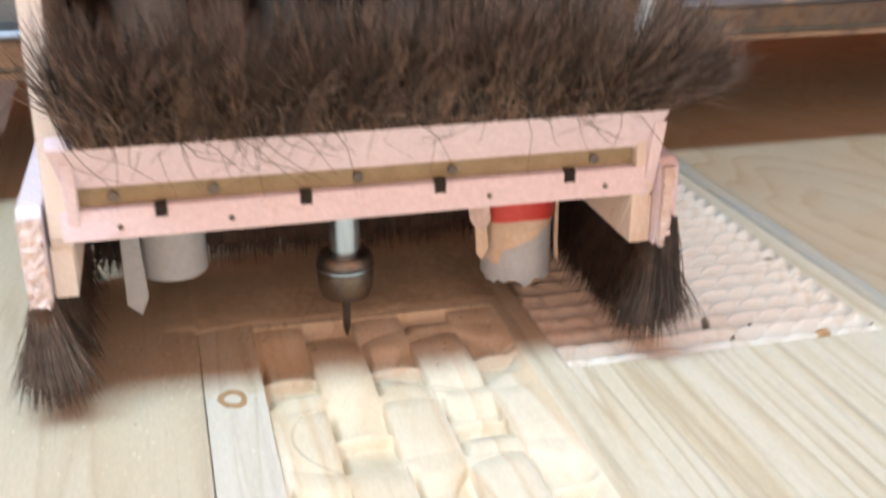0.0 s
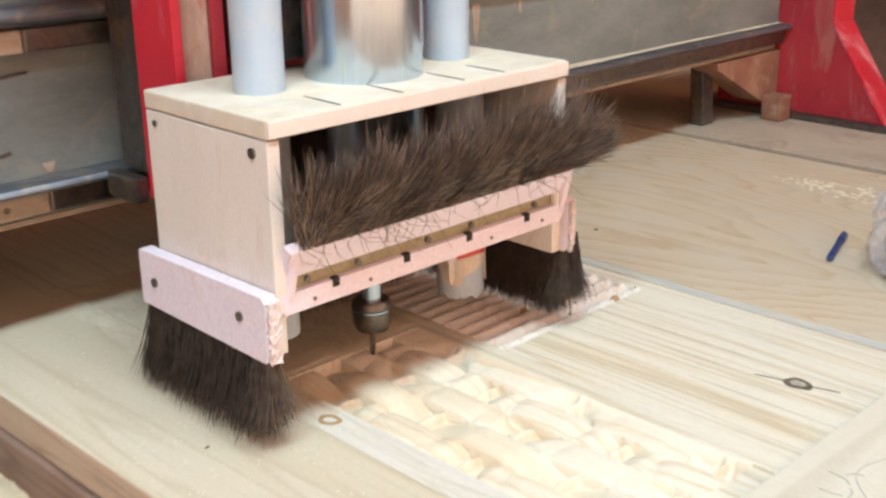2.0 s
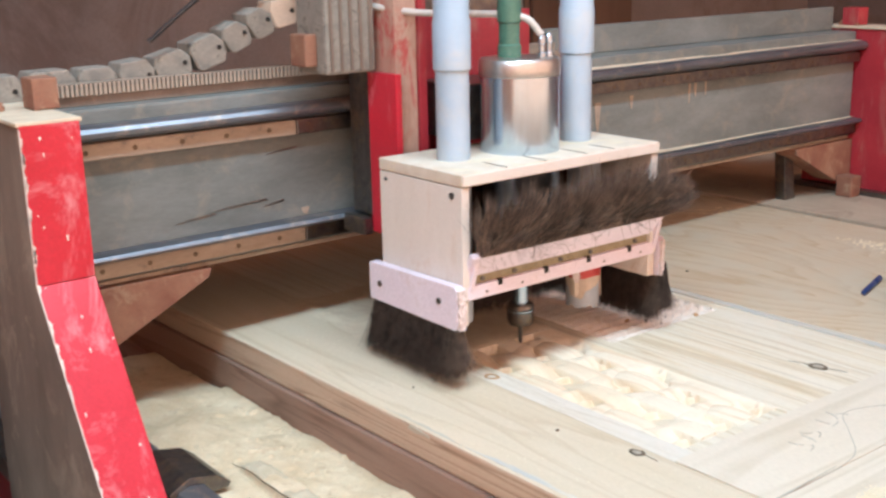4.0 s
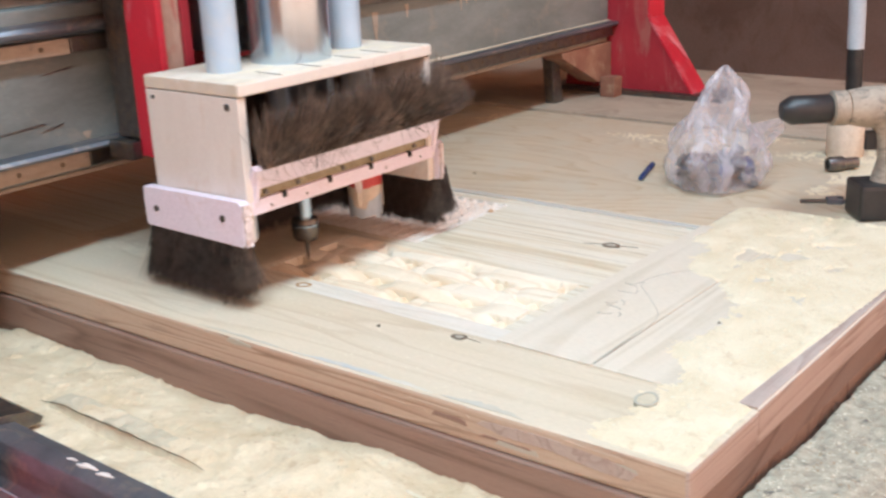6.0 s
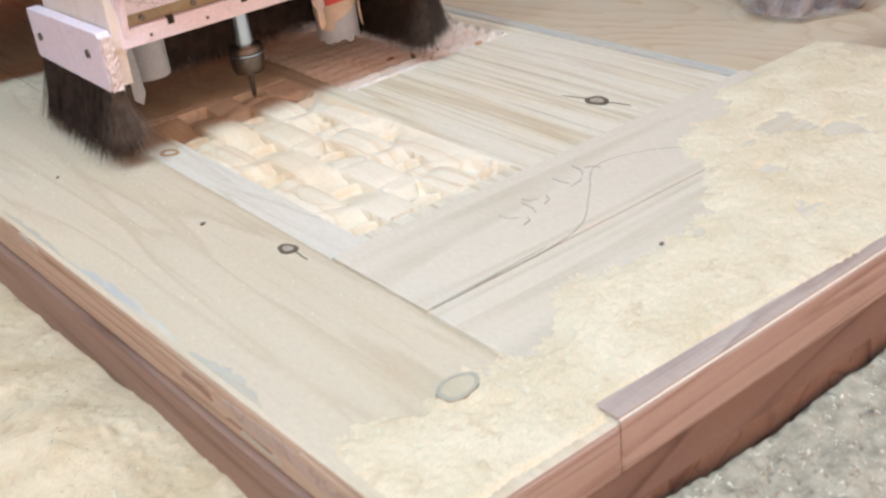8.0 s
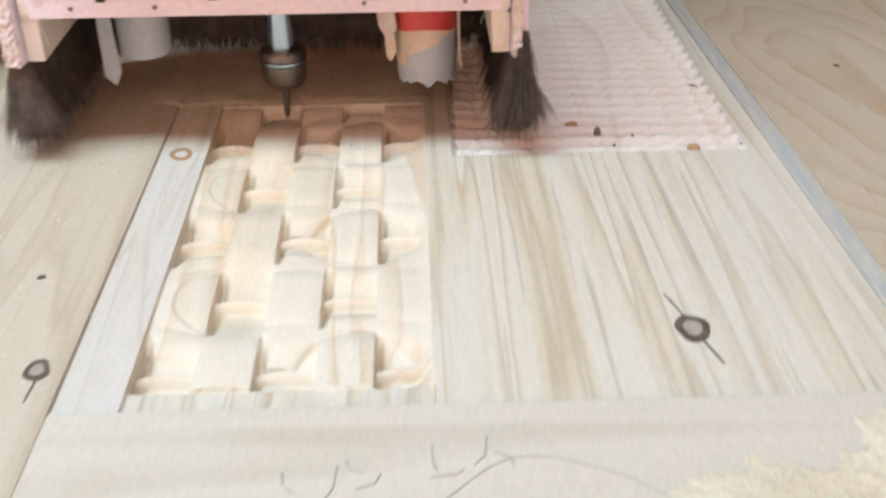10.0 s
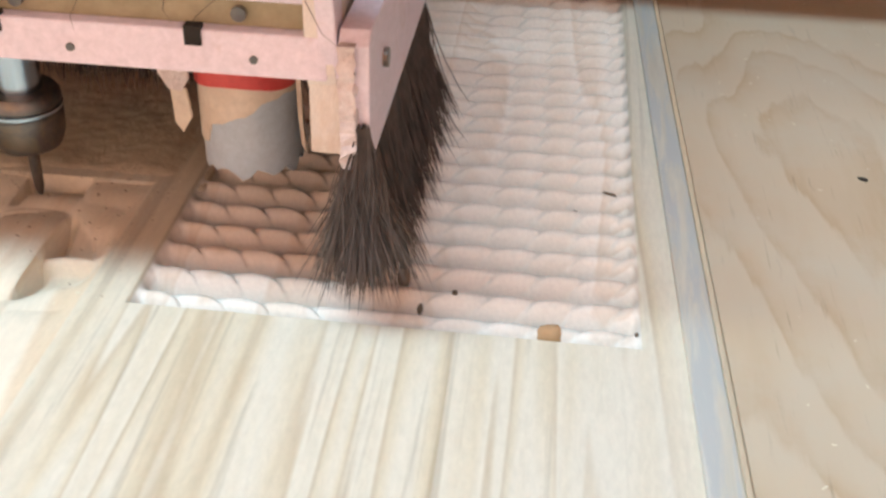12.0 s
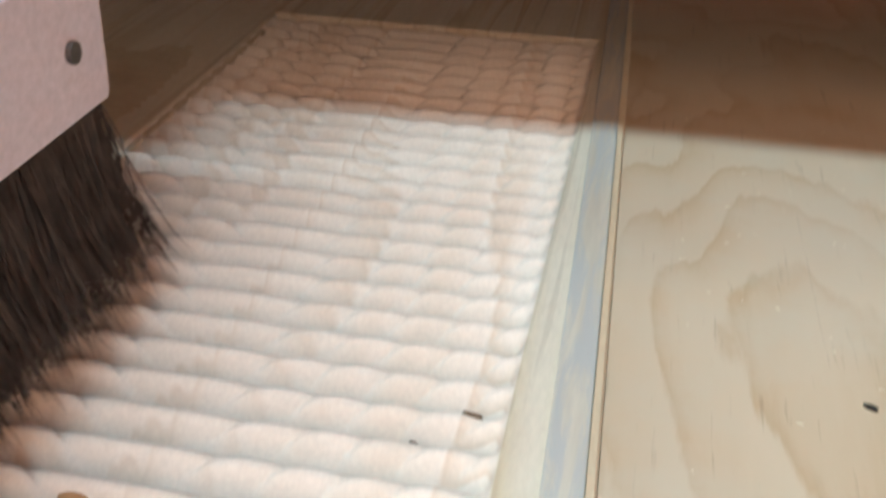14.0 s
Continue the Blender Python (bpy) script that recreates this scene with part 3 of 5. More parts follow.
def rope_height(x, y):
    """Rows of twisted rope across the panel, cut below the face; the twist turns round near the middle."""
    row = np.floor(y / PITCH)
    v = y / PITCH - row - 0.5
    tw = np.sqrt((x - TURN_X) ** 2 + 0.030 ** 2) / 0.0225 - 1.05 * v + 0.07 * np.sin(row * 2.3)
    w = tw - np.floor(tw) - 0.5
    arch = np.abs(np.cos(np.pi * v)) ** 0.82
    strand = 1 - 0.12 * (np.abs(w) / 0.5) ** 2.4 - 0.13 * (w + 0.5)
    z = -0.0185 + 0.0181 * arch * strand
    end = smoothstep(RX1, RX1 - 0.005, x) * smoothstep(RX0, RX0 + 0.006, x)
    return z * end - 0.0015 * (1 - end)


def braid_height(x, y):
    """Five woven bands that dip under cross bars turn about, with two chains of rings threaded through them."""
    c = np.clip(np.floor((x - BX0) / COLW), 0, 4)
    u = (x - BX0) / COLW - c - 0.5
    odd = c % 2
    per = BPER
    s = (y - BBAR + odd * per / 2) / per
    f = s - np.floor(s)
    d = np.minimum(f, 1 - f) * per          # distance from the nearest cross bar
    peak = np.where(odd > 0, -0.0006, -0.0018)
    low = -0.0165
    z = low + (peak - low) * smoothstep(0.004, 0.070, d) ** 0.85
    z = z - 0.0016 * (2 * u) ** 4
    # rings: centred on the bars of the second and of the fifth band
    for k in range(-2, 2):
        for cx, cy, ro in ((RING_X, BBAR - per / 2 + per * k, 1.0), (RING_X + 0.092, BBAR + per * k, 1.0)):
            r = np.hypot(x - cx, (y - cy) * 0.94)
            ring = -0.0085 + 0.0046 * np.sqrt(np.clip(1 - ((r - 0.0575) / 0.0165) ** 2, 0, 1))
            on = (np.abs(r - 0.0575) < 0.0165) & (d > 0.010)
            z = np.where(on, np.maximum(z, ring - 0.0060 * smoothstep(0.034, 0.010, d)), z)
            inner = smoothstep(0.0425, 0.0400, r)
            z = z - 0.0016 * inner * smoothstep(0.012, 0.03, d) * smoothstep(-0.2, 0.3, (cx - x) / 0.04)
    bar = -0.0062 - 0.0035 * (2 * u) ** 2 - 0.0065 * (d / 0.0048) ** 2
    z = np.where(d < 0.0062, np.maximum(z, bar), z)
    # the cutter's slit beside each dip
    z = z - 0.0075 * np.exp(-((u + 0.46) / 0.08) ** 2) * smoothstep(0.045, 0.030, d) * smoothstep(0.004, 0.008, d)
    soft = smoothstep(BX1, BX1 - 0.012, x)
    z = z * soft - 0.0012 * (1 - soft)
    return np.minimum(z, -0.0006)


def ex(y):
    """The door's outer long edge, which lies a little askew on the table."""
    return 0.0415 - 0.024 * y


def wooden_door():
    t = thing("wooden_door", "pale pine door half carved, lying flat on the machine table", "door")
    # panel
    xs = np.linspace(PX0, PX1, 541)
    ys = np.arange(-0.362, 0.660, 0.00122)
    gx, gy = np.meshgrid(xs, ys)
    zs = -0.0035 * np.ones_like(gx)
    inb = (gx > BX0) & (gx < BX1) & (gy < BY1) & (gy > BY0)
    bz = braid_height(gx, gy) - 0.003
    zs = np.where(inb, bz, zs)
    low = (gx > BX0) & (gx < BX1) & (gy <= BY0)
    zs = np.where(low, -0.006 - 0.003 * value_noise(gx * 6, gy, 5, 0.06), zs)
    inr = (gx > RX0) & (gx < RX1) & (gy > 0)
    zs = np.where(inr, rope_height(gx, gy) - 0.0035, zs)
    zs = zs + 0.0004 * (value_noise(gx * 4, gy * 0.3, 9, 0.05) - 0.5)
    zc = lambda a: a[:-1, :-1] & a[1:, 1:]
    slot = np.zeros((len(ys) - 1, len(xs) - 1), int)
    slot[zc(inb)] = 1
    slot[zc(inr)] = 2
    slot[zc((gx < BX0) & (gy < 0.02))] = 3
    me = grid_mesh(xs, ys, zs, [M["pine"], M["cut"], M["rope"], M["planed"]], slot, skirt=-0.030)
    me.shade_smooth()
    me.set_sharp_from_angle(angle=radians(70))
    p = new("panel", me)
    p.parent = t
    tagged(p, "glued pine panel with carved braid and twisted ropes")
    part("panel_end", box(PX0, PX1, 0.6595, 1.25, -0.030, -0.0035), M["pine"], t)
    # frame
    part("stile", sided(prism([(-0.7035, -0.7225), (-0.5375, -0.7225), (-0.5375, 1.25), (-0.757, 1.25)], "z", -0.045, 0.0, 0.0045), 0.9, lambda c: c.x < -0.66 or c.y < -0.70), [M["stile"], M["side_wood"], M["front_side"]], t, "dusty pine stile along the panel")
    part("stile", prism([(ex(-0.3615) - 0.021, -0.3615), (ex(-0.3615) - 0.0045, -0.3615), (ex(1.25) - 0.0045, 1.25), (ex(1.25) - 0.021, 1.25)], "z", -0.045, 0.0, 0.0012), M["strip"], t, "narrow stile rubbed blue-grey")
    bm = bmesh.new()
    ends = []
    for y in (-0.3615, 1.25):
        ends.append([bm.verts.new(p) for p in ((ex(y) - 0.0043, y, -0.045), (ex(y), y, -0.045), (ex(y), y, -0.0032), (ex(y) - 0.0012, y, -0.0012), (ex(y) - 0.0043, y, 0.0006))])
    bm.faces.new(ends[0])
    bm.faces.new(ends[1][::-1])
    for k in range(5):
        bm.faces.new((ends[0][k], ends[0][(k + 1) % 5], ends[1][(k + 1) % 5], ends[1][k]))
    part("stile_bevel", bm, M["edge_pale"], t, "pale bevelled outer edge")
    part("rail", box(-0.5370, 0.049, -0.5044, -0.362, -0.045, 0.0005, 0.0012), M["rail"], t, "smooth bottom rail with pencil writing")
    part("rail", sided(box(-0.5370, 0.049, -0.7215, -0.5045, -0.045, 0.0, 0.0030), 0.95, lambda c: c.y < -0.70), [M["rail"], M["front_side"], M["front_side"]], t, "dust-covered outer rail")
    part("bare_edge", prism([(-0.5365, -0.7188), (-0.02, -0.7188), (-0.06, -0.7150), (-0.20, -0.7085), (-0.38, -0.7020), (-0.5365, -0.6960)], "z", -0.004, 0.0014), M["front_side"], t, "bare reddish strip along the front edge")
    # knots and plugs
    for x, y, rx, ry, a in ((-0.556, -0.316, 0.0085, 0.012, 0.1), (-0.115, -0.283, 0.012, 0.016, 0.0)):
        z = 0.0 if x < -0.5375 else -0.0033
        part("knot", disc(x, y, z, rx, ry, a, 0.0006, 22, 0.06), M["knot"], t, "dark ringed knot")
        part("knot", disc(x, y, z + 0.0003, rx * 0.55, ry * 0.55, a, 0.0006, 22, 0.06), M["knot_core"], t, "grey knot heart")
    for x, y, l, w, a in ((-0.121, -0.256, 0.018, 0.0006, 1.85), (-0.108, -0.308, 0.019, 0.0008, 1.85), (-0.5545, -0.336, 0.014, 0.0008, 1.5)):
        part("knot_crack", disc(x, y, 0.0 if x < -0.5375 else -0.0033, l, w, a, 0.0005, 16, 0.1), M["knot"], t)
    part("plug", disc(-0.590, -0.611, 0.0, 0.0185, 0.0135, 0.2, 0.0046, 26, 0.04, inner=0.80), M["plug"], t, "grey rim of a round plug in the dust")
    part("plug", disc(-0.590, -0.611, 0.0, 0.0147, 0.0107, 0.2, 0.0042, 26, 0.04), M["green_dust"], t, "dusty face of the plug")
    part("resin_mark", disc(-0.518, 0.014, -0.0032, 0.010, 0.013, 0.3, 0.0005, 18, 0.05, inner=0.6), M["stain_brown"], t, "brown curled resin mark")
    for x, y, r in ((-0.585, -0.200, 0.003), (-0.377, -0.595, 0.0035), (-0.332, -0.575, 0.0025), (-0.30, -0.62, 0.003), (-0.64, 0.05, 0.002)):
        part("nail_hole", disc(x, y, 0.0, r * 1.1, r * 0.8, 0.4, 0.0012, 10, 0.1), M["knot"], t)
    # flecks on the ropes
    for x, y, rx, ry, m in ((-0.130, 0.053, 0.0045, 0.0050, "knot"), (-0.152, 0.072, 0.0085, 0.0075, "stain_brown"), (-0.048, 0.0095, 0.0075, 0.0085, "stain_brown"),
                            (-0.036, 0.138, 0.0032, 0.0040, "knot"), (-0.015, 0.156, 0.0055, 0.0018, "knot"), (-0.10, 0.035, 0.002, 0.002, "knot"), (-0.118, 0.028, 0.002, 0.0025, "knot"), (-0.003, 0.012, 0.0012, 0.0016, "knot")):
        bm = bmesh.new()
        rings = []
        for f in (0.02, 0.4, 0.75, 1.0):
            ring = []
            for k in range(16):
                an = 2 * math.pi * k / 16
                q = max(abs(math.cos(an)), abs(math.sin(an))) ** (0.6 if m == "stain_brown" else 0.0)
                u, v = x + rx * f * math.cos(an) / q * 0.9, y + ry * f * math.sin(an) / q * 0.9
                ring.append(bm.verts.new((u, v, float(rope_height(np.array([u]), np.array([v]))[0]) - 0.0035 + (0.0014 if f < 1 else -0.0006))))
            rings.append(ring)
        for ra, rb in zip(rings, rings[1:]):
            for k in range(16):
                bm.faces.new((ra[k], ra[(k + 1) % 16], rb[(k + 1) % 16], rb[k]))
        bm.faces.new(rings[0][::-1])
        part("fleck", bm, M[m], t, smooth=True)
    # pencil: a long line with a curl, and writing too faint to read
    line = arc_points([(-0.53, -0.506, 0.0012), (-0.46, -0.507, 0.0012), (-0.36, -0.499, 0.0012), (-0.30, -0.455, 0.0012), (-0.25, -0.415, 0.0012), (-0.19, -0.432, 0.0012), (-0.15, -0.47, 0.0012)], 36)
    part("pencil_line", tube([p - Vector((0, 0, 0.0005)) for p in line], 0.0006, 5), M["pencil"], t)
    part("pencil_line", prism([(-0.532, -0.5075), (-0.40, -0.5015), (-0.40, -0.5007), (-0.532, -0.5045)], "z", 0.0004, 0.0009), M["plug"], t)
    for x, y, dx, dy in ((-0.385, -0.455, 0.010, 0.006), (-0.378, -0.440, -0.006, 0.012), (-0.360, -0.445, 0.004, 0.018), (-0.343, -0.438, 0.010, 0.008), (-0.338, -0.425, -0.008, 0.008), (-0.300, -0.430, 0.014, 0.004),
                         (-0.296, -0.424, -0.002, 0.014), (-0.274, -0.420, 0.006, 0.016), (-0.262, -0.410, 0.008, -0.008)):
        part("writing_bar", tube([(x, y, 0.0008), (x + dx * 1.1, y + dy * 0.5, 0.0009), (x + dx * 1.4, y + dy * 1.5, 0.0008)], 0.0007, 5), M["pencil"], t)
    # worn places on the outer edge
    edge_x = lambda y: -0.6975 - 0.0271 * (y + 0.7225)
    rw = random.Random(14)
    for ya, yb, wide, m in ((-0.40, -0.16, 0.013, "strip"), (-0.52, -0.405, 0.016, "worn"), (-0.155, 0.02, 0.007, "worn")):
        n = 14
        ys = [ya + (yb - ya) * k / n for k in range(n + 1)]
        rim = [(edge_x(y), y) for y in ys]
        inner = [(edge_x(y) + wide * math.sin(math.pi * (k + 0.3) / (n + 0.6)) * rw.uniform(0.45, 1.0), y) for k, y in enumerate(ys)]
        part("worn_patch", prism(rim + inner[::-1], "z", -0.002, 0.0006), M[m], t, "weathered patch along the stile's edge")
    torn = [(-0.665, -0.020), (-0.62, -0.011), (-0.54, -0.009), (-0.47, -0.012), (-0.462, -0.017), (-0.50, -0.024), (-0.56, -0.023), (-0.61, -0.029), (-0.655, -0.031)]
    side_x = lambda y: -0.7035 - 0.0271 * (y + 0.7225)
    bm = prism(torn, "x", 0.004, -0.0009)
    for v in bm.verts:
        v.co.x += side_x(v.co.y)
    part("torn_patch", bm, M["front_side"], t, "torn reddish patch on the edge")
    rngs = random.Random(29)
    for k in range(10):
        y0 = -0.715 + 0.62 * rngs.random() ** 1.4
        l, hgt = rngs.uniform(0.02, 0.11), rngs.uniform(0.003, 0.009)
        zc = rngs.choice((-0.004, -0.009, -0.018, -0.030)) + rngs.uniform(-0.003, 0.001)
        lo = [(y0 + l * f, zc - hgt * rngs.uniform(0.3, 0.6)) for f in (0.0, 0.3, 0.7, 1.0)]
        hi = [(y0 + l * f, min(-0.0008, zc + hgt * rngs.uniform(0.1, 0.55))) for f in (0.9, 0.6, 0.25, 0.05)]
        pr = rngs.uniform(0.0004, 0.0010)
        bm = prism(lo + hi, "x", 0.004, -pr)
        for v in bm.verts:
            v.co.x += side_x(v.co.y)
        part("splinter", bm, M[rngs.choice(("worn", "side_wood", "side_wood", "side_wood", "under"))], t)
    return t


wooden_door()


def support_boards():
    t = thing("support_board", "red-brown board under the door edge, shade in its colour", "board")
    # Shade below the door edge is put into these boards' dark colour.
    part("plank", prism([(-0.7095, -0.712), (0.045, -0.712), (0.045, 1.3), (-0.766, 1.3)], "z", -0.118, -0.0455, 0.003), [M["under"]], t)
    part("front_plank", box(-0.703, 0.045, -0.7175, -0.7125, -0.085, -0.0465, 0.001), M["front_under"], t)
    part("patch", prism([(-0.7135, -0.52), (-0.7125, -0.55), (-0.7095, -0.60), (-0.7070, -0.60), (-0.7085, -0.52)], "z", -0.056, -0.047), M["front_side"], t, "wooden shim let into the edge")


support_boards()


def plywood_sheet():
    t = tagged(part("plywood_sheet", prism([(0.0650, -0.90), (0.738, -0.90), (0.738, 1.6), (ex(1.6) + 0.0003, 1.6), (ex(-0.36) + 0.0003, -0.36), (0.0555, -0.48)], "z", -0.030, -0.003, 0.0004), M["ply"], None), "worn plywood sheet beside the door on the table", "plywood")
    s = thing("plywood_packing", "rough timber packing under the plywood sheet", "board")
    part("packer", box(0.0660, 0.735, -0.88, 1.6, -0.118, -0.0305, 0.002), M["under"], s)
    part("fleck", disc(0.147, 0.194, -0.003, 0.0032, 0.0015, 2.6, 0.0012, 10, 0.1), M["hole"], t)


plywood_sheet()


# ---- sawdust ----
def dust_sheet(name, x0, x1, y0, y1, step, height, mat, label, skirt):
    xs, ys = np.arange(x0, x1, step), np.arange(y0, y1, step)
    gx, gy = np.meshgrid(xs, ys)
    me = grid_mesh(xs, ys, height(gx, gy), [mat], None, skirt=skirt)
    me.shade_smooth()
    return tagged(new(name, me), label, "sawdust", kind="stuff")


def bed_dust(x, y):
    n = fractal(x, y, 21, 0.16, 5)
    edge = -0.735 - 0.029 * (y + 0.72) / 1.2
    near = smoothstep(edge - 0.13, edge + 0.01, x)
    z = -0.101 + 0.032 * n - 0.012 * near + 0.018 * np.exp(-((x + 0.80) / 0.06) ** 2 - ((y + 0.28) / 0.16) ** 2)
    z = z + 0.0016 * (value_noise(x, y, 31, 0.0065) - 0.5) + 0.0045 * (fractal(x, y, 35, 0.030, 4) - 0.5) + 0.0035 * smoothstep(0.72, 0.92, value_noise(x, y, 37, 0.011)) * smoothstep(0.45, 0.65, fractal(x, y, 38, 0.09, 3))
    # a half-buried strip of board, with a gap along it
    flat = smoothstep(0.004, 0.001, np.abs(x + 0.870) - 0.016) * smoothstep(0.16, 0.10, y + 0.05 * (n - 0.5)) * smoothstep(-0.20, -0.15, y)
    z = z * (1 - flat) + flat * (-0.0790 + 0.0065 * value_noise(x, y, 43, 0.012) * fractal(x, y, 47, 0.05, 3))
    gap = smoothstep(0.0048, 0.0020, np.abs(x + 0.8905)) * smoothstep(0.17, 0.13, y) * smoothstep(-0.20, -0.17, y)
    z = z - 0.003 * gap
    return np.where(y > 0.46, z - 0.01, z)


dust_sheet("sawdust_heap", -0.957, -0.700, -0.86, 0.75, 0.0028, bed_dust, M["dust_heap"], "heap of pale yellow sawdust along the door", -0.13)


def front_dust(x, y):
    return -0.116 + 0.026 * fractal(x, y, 41, 0.12, 5) + 0.004 * (value_noise(x, y, 33, 0.007) - 0.5) - 0.02 * smoothstep(-0.80, -0.86, y)


dust_sheet("grit_heap", -0.703, 0.75, -0.862, -0.7185, 0.003, front_dust, M["dust_grey"], "grey-yellow sawdust and grit before the door", -0.13)


def door_dust(x, y):
    n = fractal(x, y, 51, 0.14, 5)
    m = smoothstep(-0.55, -0.63, y + 0.12 * (n - 0.5) * 2) * smoothstep(-0.725, -0.68, x + 0.05 * (n - 0.5))
    m = np.maximum(m, smoothstep(-0.20, -0.10, x + 0.30 * (n - 0.5) - 0.9 * (y + 0.45)) * smoothstep(-0.37, -0.42, y + 0.10 * (n - 0.5)))
    m = np.maximum(m, 0.8 * smoothstep(-0.08, 0.02, x + 0.1 * (n - 0.5)) * smoothstep(-0.36, -0.42, y))
    bare = smoothstep(0.0, 0.05, np.hypot((x + 0.52) / 1.2, y + 0.585) - 0.01)
    m = m * (0.35 + 0.65 * bare) * smoothstep(-0.7215, -0.708, y + 0.012 * (n - 0.5) - 0.016 * smoothstep(-0.542, -0.534, x) * smoothstep(-0.10, -0.45, x)) * smoothstep(-0.700, -0.690, x)
    m = m * (1 - 0.75 * smoothstep(0.56, 0.68, fractal(x, y, 57, 0.05, 4)) * smoothstep(-0.72, -0.60, y))
    fine = value_noise(x, y, 61, 0.0045)
    grain = value_noise(x, y, 67, 0.0028)
    return -0.0026 + 0.0040 * smoothstep(0.0, 1.0, m) * (0.75 + 0.5 * n) + 0.0026 * (0.6 * grain + 0.4 * fine) * smoothstep(0.02, 0.3, m)


dust_sheet("sawdust_layer", -0.698, 0.19, -0.7185, -0.365, 0.0022, door_dust, M["dust"], "thin uneven layer of yellow sawdust on the door", -0.003)


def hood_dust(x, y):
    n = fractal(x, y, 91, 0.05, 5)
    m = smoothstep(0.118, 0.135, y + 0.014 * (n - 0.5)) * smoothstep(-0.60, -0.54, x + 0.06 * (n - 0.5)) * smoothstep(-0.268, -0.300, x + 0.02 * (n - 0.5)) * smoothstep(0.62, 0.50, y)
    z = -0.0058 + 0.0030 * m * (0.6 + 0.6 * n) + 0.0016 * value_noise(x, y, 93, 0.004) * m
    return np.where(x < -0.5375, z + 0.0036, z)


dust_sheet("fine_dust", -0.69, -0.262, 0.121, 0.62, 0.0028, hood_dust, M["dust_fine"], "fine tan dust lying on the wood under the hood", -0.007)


def ply_dust(x, y):
    n = fractal(x, y, 71, 0.2, 5)
    m = smoothstep(0.62, 0.80, n + 0.10 * smoothstep(0.40, 0.60, x) - 0.15 * smoothstep(0.30, 0.16, x) * smoothstep(-0.15, 0.0, y) + 0.32 * smoothstep(-0.30, -0.45, y))
    m = m * np.maximum(0.45 * smoothstep(0.44, 0.60, x), smoothstep(-0.36, -0.50, y))
    return -0.0062 + 0.0034 * m + 0.0034 * value_noise(x, y, 77, 0.006) * smoothstep(0.05, 0.5, m)


dust_sheet("sawdust_drift", 0.075, 0.73, -0.85, 0.60, 0.004, ply_dust, M["dust"], "patchy drift of sawdust on the plywood", -0.0062)


def chips():
    """Small curled chips strewn over the boards and heaps."""
    rng = random.Random(7)
    verts, faces, slots = [], [], []

    def chip(x, y, z, s, m=0):
        a, tilt = rng.uniform(0, 6.28), rng.uniform(-0.5, 0.5)
        w, l = s * rng.uniform(0.25, 0.6), s * rng.uniform(0.7, 1.6)
        b0 = len(verts)
        for k in range(3):
            f = k / 2 - 0.5
            for sd in (-0.5, 0.5):
                u, v, h = f * l, sd * w, s * (0.08 + 0.35 * f * f + 0.15 * tilt * sd)
                verts.append((x + u * math.cos(a) - v * math.sin(a), y + u * math.sin(a) + v * math.cos(a), z + h))
        for k in range(2):
            faces.append((b0 + 2 * k, b0 + 2 * k + 1, b0 + 2 * k + 3, b0 + 2 * k + 2))
            slots.append(m)
    A = lambda v: np.array([v])
    for _ in range(2200):
        x, y = rng.uniform(-0.66, 0.05), rng.uniform(-0.712, -0.45)
        h = float(door_dust(A(x), A(y))[0])
        if h > 0.001:
            chip(x, y, h, rng.uniform(0.0015, 0.0045))
    for _ in range(5600):
        x, y = rng.uniform(-0.95, -0.745), rng.uniform(-0.84, 0.45)
        if rng.random() < 0.45:
            x, y = rng.gauss(-0.775, 0.03), rng.gauss(-0.22, 0.16)
        chip(x, y, float(bed_dust(A(x), A(y))[0]) - 0.001, rng.uniform(0.0010, 0.0042), 1 if rng.random() < 0.34 else 0)
    for _ in range(2600):
        x, y = rng.uniform(-0.70, 0.2), rng.uniform(-0.855, -0.725)
        chip(x, y, float(front_dust(A(x), A(y))[0]) - 0.0005, rng.uniform(0.0018, 0.0045), 1 if rng.random() < 0.35 else 0)
    for _ in range(1100):
        x, y = rng.uniform(0.06, 0.72) if rng.random() < 0.4 else 0.72 - 0.5 * rng.random() ** 2, rng.uniform(-0.6, 0.55)
        chip(x, y, max(-0.0028, float(ply_dust(A(x), A(y))[0])), rng.uniform(0.001, 0.0026))
    for _ in range(650):
        x, y = rng.gauss(-0.52, 0.09), rng.gauss(0.06, 0.06)
        if x < RX0 - 0.01:
            z = float(braid_height(A(x), A(y))[0]) - 0.003 if BX0 < x < BX1 and BY0 < y < BY1 else -0.0035
            chip(x, y, 0.0 if x < -0.5375 else z, rng.uniform(0.001, 0.0028))
    for _ in range(900):
        x, y = rng.uniform(-0.60, -0.28), 0.125 - abs(rng.gauss(0, 0.06))
        z = float(braid_height(A(x), A(y))[0]) - 0.003 if BX0 < x < BX1 and BY0 < y < BY1 else -0.0035
        chip(x, y, 0.0 if x < -0.5375 else z, rng.uniform(0.0008, 0.0022), 1 if rng.random() < 0.25 else 0)
    for _ in range(320):
        x, y = rng.uniform(-0.70, -0.5), rng.uniform(-0.45, 0.40)
        chip(x, y, 0.0 if x < -0.5375 else -0.0035, rng.uniform(0.001, 0.003))
    me = bpy.data.meshes.new("chips")
    me.from_pydata(verts, [], faces)
    me.materials.append(M["chip"])
    me.materials.append(M["chip_brown"])
    me.polygons.foreach_set("material_index", np.array(slots, np.int32))
    tagged(new("wood_chips", me), "tiny pale wood chips strewn over boards and dust", "wood chips", kind="stuff")


chips()


